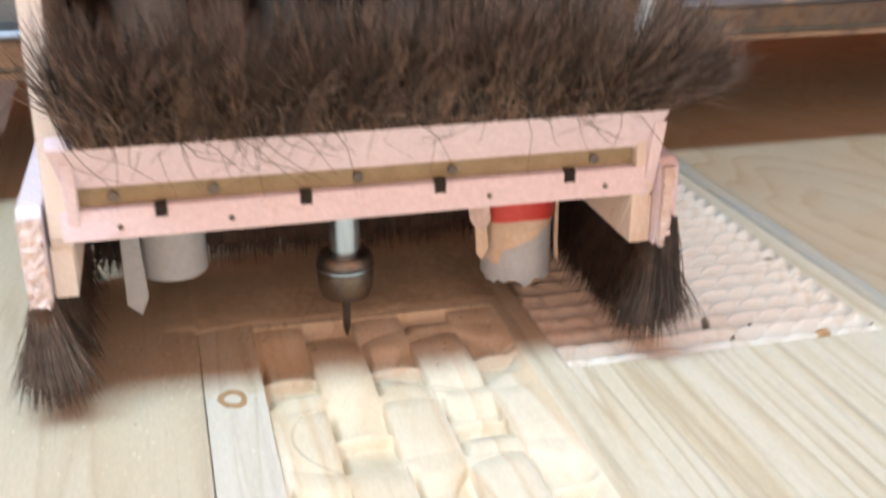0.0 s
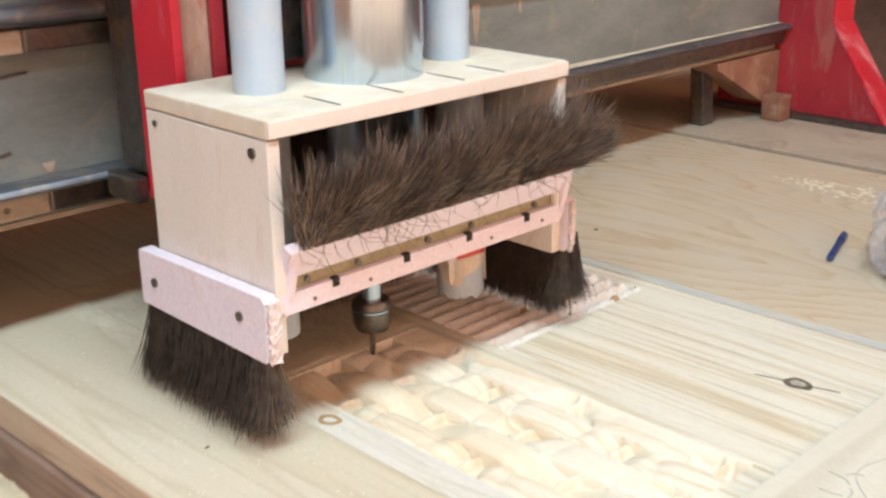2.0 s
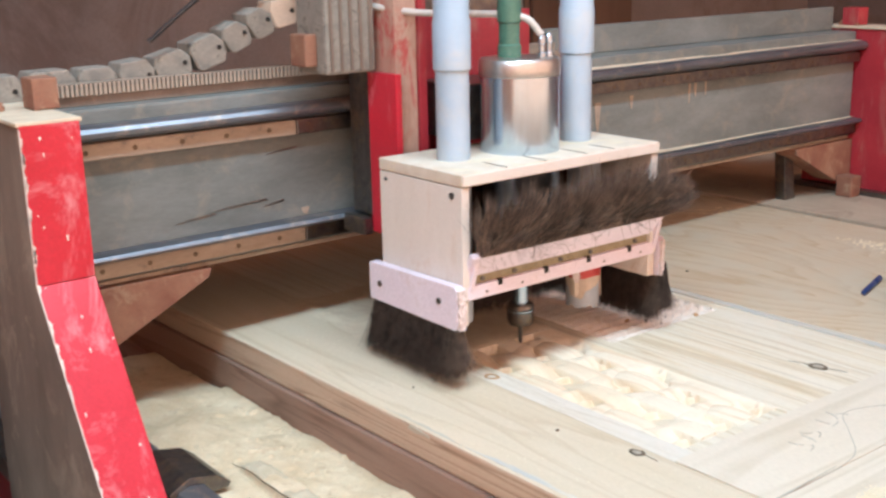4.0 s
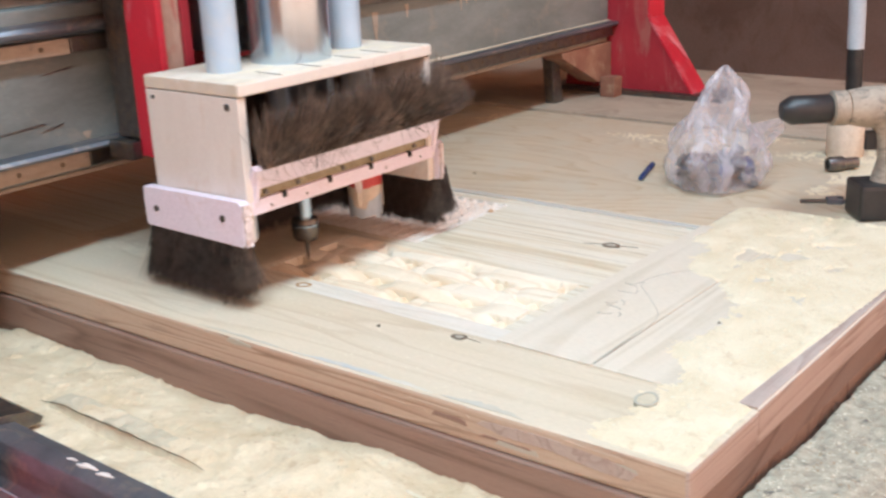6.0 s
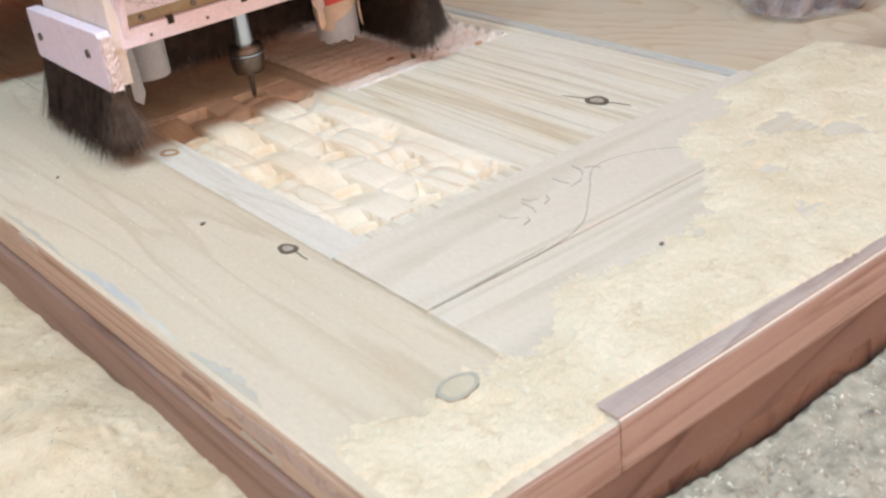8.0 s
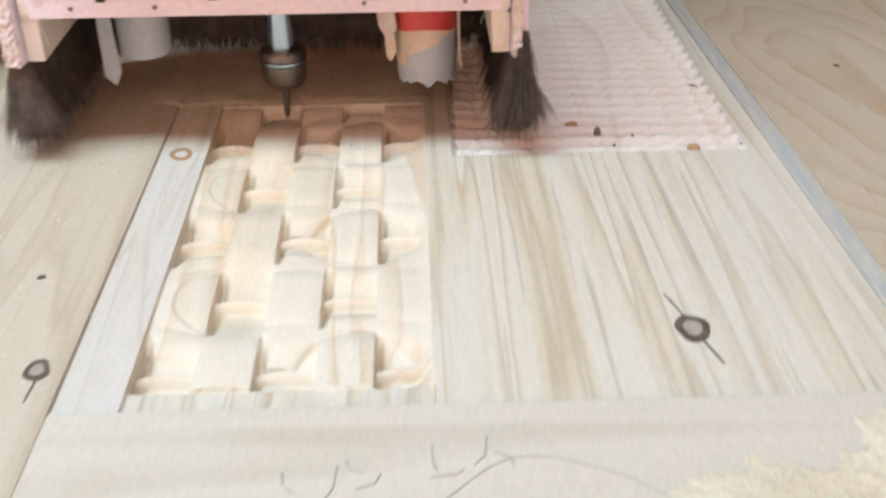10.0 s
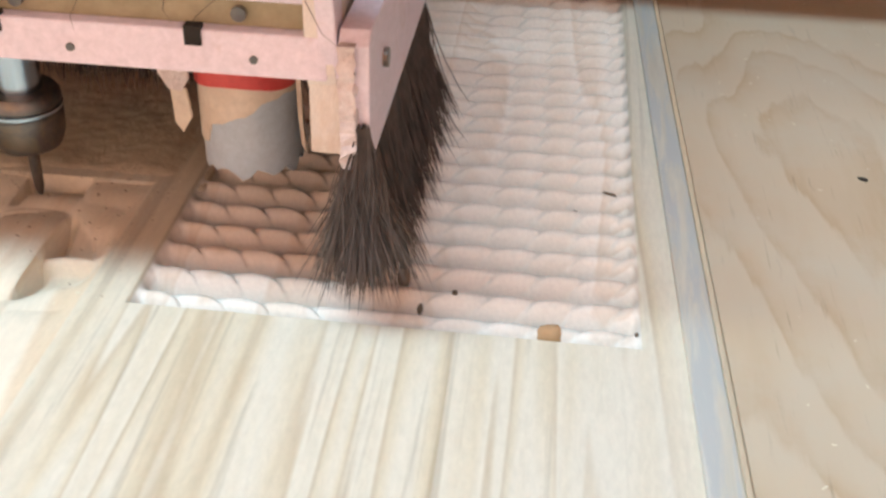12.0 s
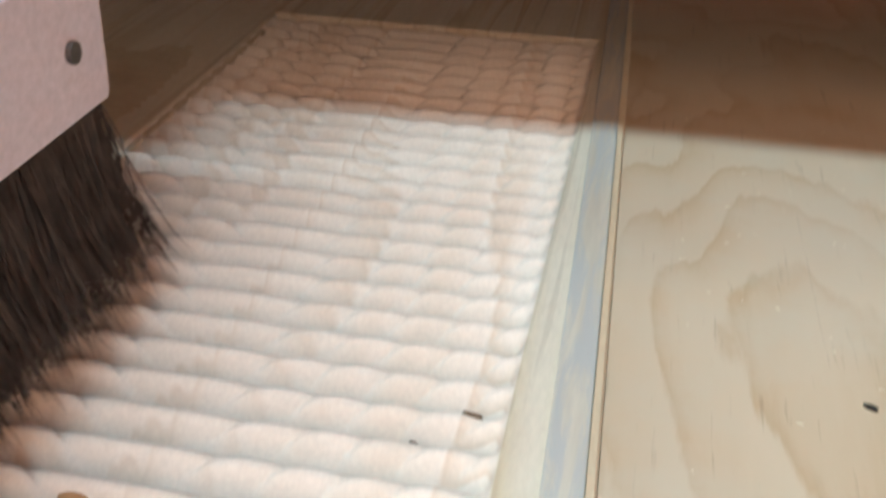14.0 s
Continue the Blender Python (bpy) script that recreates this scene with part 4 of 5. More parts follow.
def packed_dust(x, y):
    n = fractal(x, y, 83, 0.03, 4)
    inside = smoothstep(0.019, 0.013, np.abs(x + 0.870)) * smoothstep(0.20, 0.12, y) * smoothstep(-0.185, -0.14, y)
    return bed_dust(x, y) - 0.004 + 0.0135 * inside * n - 0.002 * inside


dust_sheet("packed_dust", -0.890, -0.850, -0.19, 0.21, 0.0028, packed_dust, M["green_dust"], "grey-green packed dust on the sawdust heap", -0.12)


# Dark strip laid along the gap in place of the darkness of a crack.
def dark_crack_strip():
    rng = random.Random(6)
    ys = [-0.185 + 0.345 * k / 22 for k in range(23)]
    pts = [(-0.8885 + rng.uniform(-0.0012, 0.0012) , y, float(bed_dust(np.array([-0.884]), np.array([y]))[0]) + 0.0006) for k, y in enumerate(ys)]
    bm = tube(pts, 0.0013, 5, taper=[0.3 + 0.7 * math.sin(math.pi * (k + 0.5) / 23) * rng.uniform(0.5, 1.1) for k in range(23)])
    tagged(part("splinter", bm, M["knot"], None), "thin dark strip added to draw the dark crack in the sawdust", "splinter")


dark_crack_strip()


def straw():
    bm = tube(arc_points([(-0.845, -0.555, -0.072), (-0.82, -0.50, -0.062), (-0.80, -0.43, -0.072)], 12), 0.0016, 5)
    tagged(part("shaving", bm, M["chip"], None), "long thin pale wood shaving lying on the sawdust", "shaving")


straw()


# ---- gantry ----
def gantry():
    t = thing("gantry", "red and grey steel gantry carrying the router head", "gantry")
    front = [(0.243, 0.42), (0.243, 0.207), (0.046, -0.084), (0.062, -0.50)]

    def post(x0, x1, body_mat, outer, dy=0.0):
        p = part("post", prism([(0.249, 0.418), (0.249, 0.205), (0.053, -0.084), (0.068, -0.50), (0.50, -0.50), (0.51, -0.16), (0.505, 0.0), (0.466, 0.418)], "x", x0 + 0.002, x1 - 0.002), body_mat, t, outer)
        p.location.y = dy
        for (ya, za), (yb, zb) in zip(front, front[1:]):
            d = Vector((yb - ya, zb - za)).normalized()
            nrm = Vector((d.y, -d.x)) * 0.007
            bm = prism([(ya, za), (yb, zb), (yb - nrm.x, zb - nrm.y), (ya - nrm.x, za - nrm.y)], "x", x0, x1, 0.0015)
            f = part("face_plate", bm, M["red"], p, "bright red painted face plate, chipped")
        part("cap", box(x0 - 0.004, x1 + 0.004, 0.243, 0.470, 0.418, 0.424, 0.002), M["dust_fine"], p, "dust-covered top plate")
        for y in (0.40, 0.445):
            part("cap_bolt", lathe([(0.0065, 0.4242), (0.0065, 0.431), (0.0040, 0.4312), (0.0040, 0.436)], x0 + 0.02, y - 0.02, 6), M["rust"], p, "small dusty bolt")
        return p
    # The outer side's dark colour holds its shade as well as the dust.
    left = post(-1.107, -1.028, M["post_side"], "tapered gantry leg, dust-caked side darkened by painted shade")
    post(1.020, 1.10, M["red_dark"], "tapered gantry leg, dusty red side", 0.035)
    rng = random.Random(3)
    # chipped paint along the leg
    for k in range(20):
        f = rng.random()
        if f < 0.42:
            y, z = 0.2425, 0.41 - 0.2 * rng.random()
            ny, nz = -1.0, 0.0
        else:
            g = rng.random()
            y, z = 0.243 - 0.197 * g, 0.207 - 0.291 * g
            ny, nz = -0.828, 0.56
        x = -1.106 + 0.076 * (rng.random() ** 4 if rng.random() < 0.75 else rng.random())
        r = rng.uniform(0.0006, 0.0018)
        bm = disc(0, 0, 0, r * rng.uniform(0.6, 1.0), r * rng.uniform(0.8, 2.6), 0, 0.0005, 9, 0.2)
        rot = Vector((0, ny, nz)).to_track_quat("Z", "Y").to_matrix().to_4x4()
        bmesh.ops.transform(bm, matrix=Matrix.Translation((x, y, z)) @ rot, verts=bm.verts)
        part("paint_chip", bm, M["scrape"], left)
    for k in range(26):
        g = rng.random()
        up = rng.random() < 0.3
        y, z = (0.2425, 0.41 - 0.2 * g) if up else (0.243 - 0.197 * g, 0.207 - 0.291 * g)
        d = Vector((0, 0, 1)) if up else Vector((0, 0.5606, 0.828))
        n = Vector((0, -1, 0)) if up else Vector((0, -0.828, 0.5606))
        l, w = rng.uniform(0.003, 0.012), rng.uniform(0.0012, 0.0045)
        c = Vector((-1.1065, y, z))
        bm = bmesh.new()
        lo = [bm.verts.new(c + d * a * l + Vector((b * w, 0, 0)) + n * 0.0002) for a, b in ((-1, 0), (-0.4, 0.7), (0.1, 0.55), (0.4, 1.0), (1.0, 0.2), (1.0, 0))]
        hi = [bm.verts.new(v.co + n * 0.0007) for v in lo]
        bm.faces.new(hi)
        bm.faces.new(lo[::-1])
        for i in range(6):
            bm.faces.new((lo[i], lo[(i + 1) % 6], hi[(i + 1) % 6], hi[i]))
        part("paint_chip", bm, M["scrape"], left)
    part("pale_edge", tube([(-1.1075, 0.243, 0.415), (-1.1075, 0.243, 0.207), (-1.1075, 0.046, -0.084)], 0.0010, 6), M["scrape"], left, "worn pale edge of the leg")
    part("foot_plate", box(1.0, 1.14, 0.06, 0.58, 0.0021, 0.016, 0.002), M["steel_dark"], t, "dark foot plate on the ledge")
    # beam
    # The low part behind y 0.53 is added unseen, to shade the boards behind.
    part("beam", prism([(0.402, 0.150), (0.402, 0.412), (0.53, 0.412), (0.53, 0.30), (0.86, 0.27), (0.86, 0.150)], "x", -1.027, 1.0195, 0.004), M["beam"], t, "grey-green painted beam with scratches, its unseen back deepened for shade")
    for nm, x0, x1, z0, z1, mat in (("upper_strip", -1.026, -0.618, 0.338, 0.363, "strip_steel"), ("upper_strip", -0.617, 1.019, 0.338, 0.363, "steel_dark"),
                                    ("lower_strip", -1.026, -0.611, 0.157, 0.183, "strip_steel"), ("lower_strip", -0.610, 1.019, 0.157, 0.183, "steel_dark")):
        s = part(nm, box(x0, x1, 0.386, 0.4015, z0, z1, 0.003), M[mat], t)
        n = max(2, int((x1 - x0) / 0.078))
        for k in range(n):
            screw("bolt_hole", x1 - 0.051 - 0.076 * k, 0.386, (z0 + z1) / 2, "-y", 0.0040, s, M["knot"], 0.0008)
    rail_prof = lambda z: [(0.4015, z), (0.376, z), (0.368, z + 0.005), (0.366, z + 0.012), (0.371, z + 0.019), (0.382, z + 0.022), (0.4015, z + 0.022)]
    part("upper_guide", prism(rail_prof(0.368), "x", -1.026, 1.019, 0.001), M["rail_steel"], t, "bright worn upper guide rail", smooth=True)
    part("lower_guide", prism(rail_prof(0.184)[:3] + [(0.372, 0.195), (0.4015, 0.197)], "x", -1.026, 1.019, 0.001), M["rail_steel"], t, "bright worn lower guide rail", smooth=True)
    part("lower_flange", box(-1.026, 1.019, 0.404, 0.53, 0.142, 0.1495, 0.002), M["strip_steel"], t)
    rd = random.Random(17)
    for zb, xa in ((0.3905, 0.05), (0.1975, 0.0)):
        x = xa
        while x < 1.0:
            l, w = rd.uniform(0.06, 0.20), rd.uniform(0.004, 0.012)
            hgt = rd.uniform(0.001, 0.0035)
            part("dust_ridge", prism([(0.4005 - w * 1.6, zb), (0.4005, zb), (0.4005, zb + hgt), (0.397 - w * 0.5, zb + hgt * 0.7)], "x", x, min(x + l, 1.015), 0.001), M["dust_fine"], t, "sawdust lying on the guide")
            x += l * rd.uniform(0.6, 0.95)
    # rack with its teeth on the left half, flat bar on the right
    r = part("rack", box(-1.0, 0.10, 0.440, 0.462, 0.4125, 0.428, 0.001), M["post_side"], t, "dusty rack with fine teeth")
    me = mesh_of(box(-0.0022, 0.0022, 0.432, 0.462, 0.4282, 0.446), M["strip_steel"])
    for k in range(140):
        o = new("tooth", me)
        o.location.x = -0.995 + 0.0072 * k
        o.parent = r
    part("flat_bar", box(0.02, 1.019, 0.47, 0.485, 0.4125, 0.470, 0.002), M["beam"], t, "grey flat bar on the beam")
    part("stop_block", box(-1.052, -1.016, 0.345, 0.392, 0.4245, 0.468, 0.003), M["rust"], t, "rusty red stop block")
    part("stop_block", box(1.035, 1.08, 0.41, 0.455, 0.424, 0.468, 0.003), M["red_dark"], t, "rusty red stop block")
    # gussets
    part("gusset", prism([(-1.026, 0.141), (-0.785, 0.141), (-0.79, 0.126), (-0.965, 0.040), (-1.026, 0.030)], "y", 0.392, 0.455, 0.002), M["rust"], t, "rusty bracket under the beam")
    part("gusset", prism([(1.019, 0.141), (0.78, 0.141), (0.785, 0.126), (0.955, 0.040), (1.019, 0.030)], "y", 0.392, 0.455, 0.002), M["rust"], t, "rusty bracket under the beam")
    part("brace", prism([(0.80, 0.141), (0.835, 0.141), (0.855, 0.0021), (0.815, 0.0021)], "y", 0.44, 0.47, 0.002), M["steel_dark"], t, "dark brace below the beam")
    part("bearing_block", box(0.955, 0.998, 0.345, 0.39, 0.0021, 0.055, 0.004), M["rust"], t, "rusty bearing block by the leg")
    # filler drips and scrapes on the beam face
    for x, z, w, h in ((0.385, 0.318, 0.004, 0.026), (0.405, 0.322, 0.005, 0.018), (0.44, 0.325, 0.003, 0.02), (0.20, 0.312, 0.006, 0.014), (0.10, 0.290, 0.009, 0.030), (-0.60, 0.205, 0.008, 0.006)):
        part("filler_drip", prism([(x - w, z + h), (x + w, z + h), (x + w * 0.7, z), (x + w * 0.3, z - h), (x - w * 0.2, z - h * 0.9), (x - w * 0.8, z)], "y", 0.4006, 0.4025), M["strip_steel"], t)
    for x, z, l in ((-0.64, 0.312, 0.03), (-0.72, 0.232, 0.05), (-0.80, 0.222, 0.035), (-0.66, 0.226, 0.02)):
        part("scratch", prism([(x - l, z - 0.003), (x + l, z + 0.002), (x + l * 0.9, z + 0.005), (x - l * 0.5, z)], "y", 0.4008, 0.4024), M["steel_dark"], t)


gantry()


def perforated_plate():
    t = thing("perforated_plate", "cream steel plate with rows of small holes", "plate")
    part("plate", box(-1.36, -1.112, 0.12, 0.47, -0.215, -0.2, 0.002), M["cream_plate"], t)
    for k in range(4):
        for j in range(2):
            part("hole", disc(-1.28 + 0.045 * k, 0.36 + 0.05 * j - 0.012 * k, -0.2, 0.006, 0.006, 0, 0.0008, 12), M["hole"], t)
    part("bracket", box(-1.34, -1.114, 0.14, 0.45, -0.80, -0.2155, 0.003), M["post_side"], t)


perforated_plate()


# ---- the moving head ----
def brush(parent, x0, x1, y0, y1, z_root, z_tip, n, splay, seed, label, mat="bristle", r=0.0005, drift=0.008, ragged=0.0):
    rng = random.Random(seed)
    rows = []
    cx, cy = (x0 + x1) / 2, (y0 + y1) / 2
    for _ in range(n):
        x, y = rng.uniform(x0, x1), rng.uniform(y0, y1)
        dx = splay * ((x - cx) / max(0.004, (x1 - x0) / 2)) + rng.gauss(0, 0.006)
        dy = drift + 0.006 * (y - cy) / max(0.01, (y1 - y0) / 2) + rng.gauss(0, 0.006)
        zt = z_tip + abs(rng.gauss(0, 0.006))
        rows.append(((x, y, z_root - ragged * rng.random() * 3), (x + dx * 0.7, y + dy * 0.7, zt), (dx * 0.4 + rng.gauss(0, 0.005), dy * 0.4 + rng.gauss(0, 0.006), 0), r * rng.uniform(0.7, 1.3)))
    return strands(rows, M[mat], "bristles", parent, label, 0.0022 + 0.3 * ragged)


def router_head():
    h = thing("router_head", "router spindle in a dusty wooden hood with brushes, cutting the door", "router head", at=pose(-0.42, 0, 0))
    # hood of boards, open at the front
    lp = part("side_board", prism([(0.0, 0.135), (0.0, 0.299), (0.202, 0.299), (0.202, 0.10), (0.02, 0.10)], "x", -0.204, -0.190, 0.0012), M["box_ply"], h, "cream laminate side board")
    screw("screw", -0.204, 0.022, 0.286, "-x", 0.005, lp)
    screw("screw", -0.204, 0.185, 0.300 - 0.012, "-x", 0.003, lp)
    rp = part("side_board", prism([(0.0, 0.135), (0.0, 0.299), (0.202, 0.299), (0.202, 0.10), (0.02, 0.10)], "x", 0.193, 0.207, 0.0012), M["box_ply"], h, "cream laminate side board")
    top = part("top_board", box(-0.2045, 0.2075, -0.001, 0.203, 0.3005, 0.319, 0.0025), M["box_top"], h, "top board covered in sawdust")
    part("front_edge", box(-0.2035, 0.2065, -0.0035, -0.0012, 0.302, 0.3175, 0.0008), M["box_ply"], top, "pale cut front edge")
    for x in (-0.118, -0.04, 0.045, 0.105):
        part("saw_slot", prism([(x - 0.0016, 0.001), (x + 0.0010, 0.001), (x + 0.0022, 0.03), (x + 0.0010, 0.058), (x - 0.0010, 0.034)], "z", 0.3186, 0.3196), M["knot"], top)
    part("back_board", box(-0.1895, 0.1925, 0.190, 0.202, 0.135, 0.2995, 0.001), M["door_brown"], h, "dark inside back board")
    # Spread over the whole hood as a light blocker; only a small plate is known.
    part("inner_floor", box(-0.1895, 0.1925, 0.015, 0.1895, 0.143, 0.150, 0.001), M["ply_brown"], h, "brown board floor of the hood, widened to block light")
    # pink side plates
    for sx, nm in ((-1, "left"), (1, "right")):
        x0, x1 = (-0.2215, -0.2065) if sx < 0 else (0.2095, 0.2235)
        outline = [(-0.006, 0.098), (-0.002, 0.092), (0.213, 0.094), (0.215, 0.098), (0.215, 0.151), (0.212, 0.154), (0.0, 0.158), (-0.006, 0.152)]
        p = part("side_plate", prism(outline, "x", x0, x1, 0.001), M["pink"], h, "pale pink board plate with two screws")
        for y, z in ((0.186, 0.123), (0.035, 0.130)):
            screw("screw", x0 if sx < 0 else x1, y, z, "-x" if sx < 0 else "x", 0.0048, p)
        rng = random.Random(5 + sx)
        bm = box(x0 + 0.001, x1 - (0.001 if sx < 0 else 0.006), -0.0105, -0.0062, 0.093, 0.154)
        bmesh.ops.subdivide_edges(bm, edges=[e for e in bm.edges if abs(e.verts[0].co.z - e.verts[1].co.z) > 0.01], cuts=16)
        bmesh.ops.subdivide_edges(bm, edges=[e for e in bm.edges if abs(e.verts[0].co.x - e.verts[1].co.x) > 0.01], cuts=4)
        for v in bm.verts:
            v.co += Vector((rng.uniform(-0.0012, 0.0012), rng.uniform(-0.0016, 0.0008), rng.uniform(-0.001, 0.001)))
        part("ragged_edge", bm, M["pink_edge"], p, "torn chipboard front edge")
        part("batten", box(min(x0, x1) + (0.016 if sx < 0 else -0.016), max(x0, x1) + (0.0155 if sx < 0 else -0.0145), 0.004, 0.20, 0.0925, 0.128, 0.001), M["box_ply"], h, "cream batten behind the plate")
        cx = (x0 + x1) / 2
        b = part("side_brush", box(cx - 0.004, cx + 0.004, 0.006, 0.208, 0.035, 0.0935), M["bristle"], h, "dense dark brush under the plate")
        brush(b, cx - 0.0052, cx + 0.0052, 0.004, 0.208, 0.097, 0.004, 2800, 0.0115, 11 + sx, "dark hair spreading over the wood")
        brush(b, cx - 0.0055, cx + 0.0055, -0.004, 0.02, 0.096, 0.026, 900, 0.009, 21 + sx, "grey-brown dusty hair at the corner", "bristle_corner", 0.00032, -0.002)
        if sx > 0:
            brush(b, cx + 0.001, cx + 0.0075, -0.0100, -0.0068, 0.116, 0.028, 300, 0.006, 27, "hair hanging down the torn edge", "bristle", 0.00034, -0.003, 0.006)
    # front: tilted flange, rubber strip and lower bar
    part("lower_bar", box(-0.196, 0.203, -0.0005, 0.0145, 0.1315, 0.1525, 0.0012), M["pink"], h, "pale pink bar with dark notches")
    for x in (-0.134, -0.041, 0.050, 0.143):
        part("notch", box(x - 0.0038, x + 0.0038, -0.002, 0.004, 0.1455, 0.1545), M["hole"], h)
    for x in (-0.160, 0.085, 0.17, -0.09):
        screw("nail", x, -0.0005, 0.140, "-y", 0.002, h, M["steel_dark"], 0.0008)
    part("rubber_strip", box(-0.193, 0.200, 0.007, 0.0135, 0.1525, 0.170, 0.0008), M["olive"], h, "olive strip holding the brush")
    for x in (-0.163, -0.10, -0.005, 0.06, 0.163):
        screw("screw", x, 0.007, 0.159, "-y", 0.0036, h, M["steel_dark"], 0.003)
    fl = [(-0.1985, -0.018, 0.199), (0.2085, -0.018, 0.199), (0.203, 0.003, 0.1655), (-0.1915, 0.003, 0.1655)]
    bm = bmesh.new()
    va = [bm.verts.new(p) for p in fl]
    vb = [bm.verts.new((p[0], p[1] + 0.010, p[2] + 0.006)) for p in fl]
    bm.faces.new(va)
    bm.faces.new(vb[::-1])
    for i in range(4):
        bm.faces.new((va[i], vb[i], vb[(i + 1) % 4], va[(i + 1) % 4]))
    bmesh.ops.bevel(bm, geom=list(bm.edges), offset=0.0012, segments=2, affect="EDGES")
    part("flange", bm, M["pink"], h, "tilted pale pink board with stray hairs")
    for sx, xa, xb in ((-1, -0.1915, -0.184), (1, 0.2, 0.2085)):
        part("end_block", prism([(-0.012, 0.188), (0.012, 0.190), (0.012, 0.132), (0.002, 0.132)], "x", xa, xb, 0.001), M["pink"], h)
    # front brush turned upwards
    core = part("front_brush", prism([(-0.004, 0.198), (-0.016, 0.201), (-0.032, 0.234), (-0.012, 0.240)], "x", -0.170, 0.205), M["bristle"], h, "thick brown brush bent upwards")
    rng = random.Random(31)
    rows, brown = [], []
    tufts = []
    for k in range(150):
        x = -0.180 + 0.390 * (k + rng.random()) / 150
        side = float(smoothstep(0.12, 0.22, np.array([x]))[0])
        left = float(smoothstep(-0.10, -0.18, np.array([x]))[0])
        out = rng.uniform(0.1, 1.0)
        tufts.append((x, x + rng.gauss(0, 0.010) + 0.022 * side, -0.016 - 0.040 * out + rng.gauss(0, 0.004),
                      0.287 + rng.gauss(0, 0.010) - 0.034 * out - 0.018 * side - 0.012 * left, rng.random()))
    for k in range(10500):
        tf = tufts[int(rng.random() ** 0.9 * 150)]
        x = tf[0] + rng.gauss(0, 0.004)
        y0 = rng.uniform(-0.019, -0.004)
        tip = (tf[1] + rng.gauss(0, 0.0055), tf[2] + rng.gauss(0, 0.006), tf[3] + rng.gauss(0, 0.010))
        row = ((x, y0, 0.198), tip, (rng.gauss(0, 0.008), rng.gauss(-0.003, 0.006), rng.gauss(-0.003, 0.007)), 0.00042 * rng.uniform(0.7, 1.35))
        (brown if rng.random() < 0.12 + 0.62 * tf[4] else rows).append(row)
    strands(rows, M["bristle"], "bristles", core, "dark brush hair", 0.0035)
    strands(brown, M["bristle_brown"], "bristles", core, "brown dusty brush hair", 0.0045)
    stray = []
    for k in range(60):
        x = rng.choice((rng.uniform(-0.19, 0.2), rng.gauss(-0.07, 0.03)))
        stray.append(((x, -0.017, 0.200), (x + rng.gauss(0.0, 0.022), -0.026 + rng.uniform(-0.006, 0.006), 0.165 + rng.uniform(-0.012, 0.025)), (rng.gauss(0, 0.012), -0.004, 0.004), 0.00026))
    tagged(strands(stray, M["bristle"], "stray_hairs", core, "loose dark hairs over the flange", 0.006), kind="stuff")
    # back brush
    bb = part("back_brush", box(-0.188, 0.19, 0.2025, 0.2085, 0.040, 0.135), M["bristle"], h, "dark brush along the back")
    brush(bb, -0.192, 0.195, 0.201, 0.211, 0.135, 0.016, 2200, 0.006, 41, "dark hair along the back", r=0.0008)
    # spindle
    sx, sy = 0.0, 0.105
    part("spindle_body", lathe([(0.030, 0.128), (0.060, 0.130), (0.0625, 0.134), (0.0625, 0.436)], sx, sy, 64), M["chrome"], h, "polished steel spindle body", smooth=True)
    part("spindle_cap", lathe([(0.0628, 0.4365), (0.0635, 0.438), (0.0635, 0.458), (0.0605, 0.4625), (0.030, 0.464)], sx, sy, 64), M["cap"], h, "brushed steel spindle cap", smooth=True)
    part("spindle_foot", lathe([(0.034, 0.112), (0.036, 0.114), (0.036, 0.1275)], sx, sy, 48), M["cap"], h, "machined foot of the spindle", smooth=True)
    part("shaft", lathe([(0.0125, 0.062), (0.0125, 0.1115)], sx, sy, 32), M["chrome"], h, "bright spindle shaft", smooth=True)
    nut = lathe([(0.012, 0.026), (0.0185, 0.028), (0.0215, 0.036), (0.0222, 0.048), (0.0222, 0.050), (0.0205, 0.0515), (0.0205, 0.054), (0.0222, 0.0555), (0.0222, 0.060), (0.0195, 0.0635)], sx, sy, 40)
    part("collet_nut", nut, M["steel_dark"], h, "dark collet nut with a bright ring", smooth=True)
    part("nut_ring", lathe([(0.0213, 0.0512), (0.0226, 0.0518), (0.0226, 0.0536), (0.0213, 0.0542)], sx, sy, 40), M["chrome"], h, smooth=True)
    part("cutter", lathe([(0.0012, -0.0085), (0.0030, -0.002), (0.0034, 0.012), (0.0034, 0.0265)], sx, sy, 16), M["steel_dark"], h, "thin tapered cutter", smooth=True)
    part("cable_gland", lathe([(0.0185, 0.464), (0.0185, 0.482), (0.0165, 0.484), (0.0165, 0.515), (0.019, 0.518), (0.019, 0.545), (0.012, 0.60)], -0.012, 0.115, 24), M["green"], h, "green cable gland on the spindle", smooth=True)
    for fx, fy in ((0.022, 0.078), (0.046, 0.088)):
        part("water_fitting", lathe([(0.007, 0.4625), (0.007, 0.470), (0.0045, 0.472), (0.0045, 0.482), (0.0065, 0.484), (0.0055, 0.495), (0.003, 0.498)], fx, fy, 16), M["chrome"], h, "small chrome hose fitting", smooth=True)
    # extraction pipes
    for px, zc in ((-0.130, 0.455), (0.128, 0.462)):
        py = 0.110
        pp = part("extraction_pipe", lathe([(0.0252, 0.300), (0.0255, zc - 0.0)], px, py, 40), M["pvc"], h, "pale blue-grey plastic extraction pipe", smooth=True)
        part("coupling", lathe([(0.0268, zc - 0.002), (0.0285, zc), (0.0285, zc + 0.07), (0.0268, zc + 0.074), (0.0268, zc + 0.30)], px, py, 40), M["pvc"], pp, "wider pipe coupling", smooth=True)
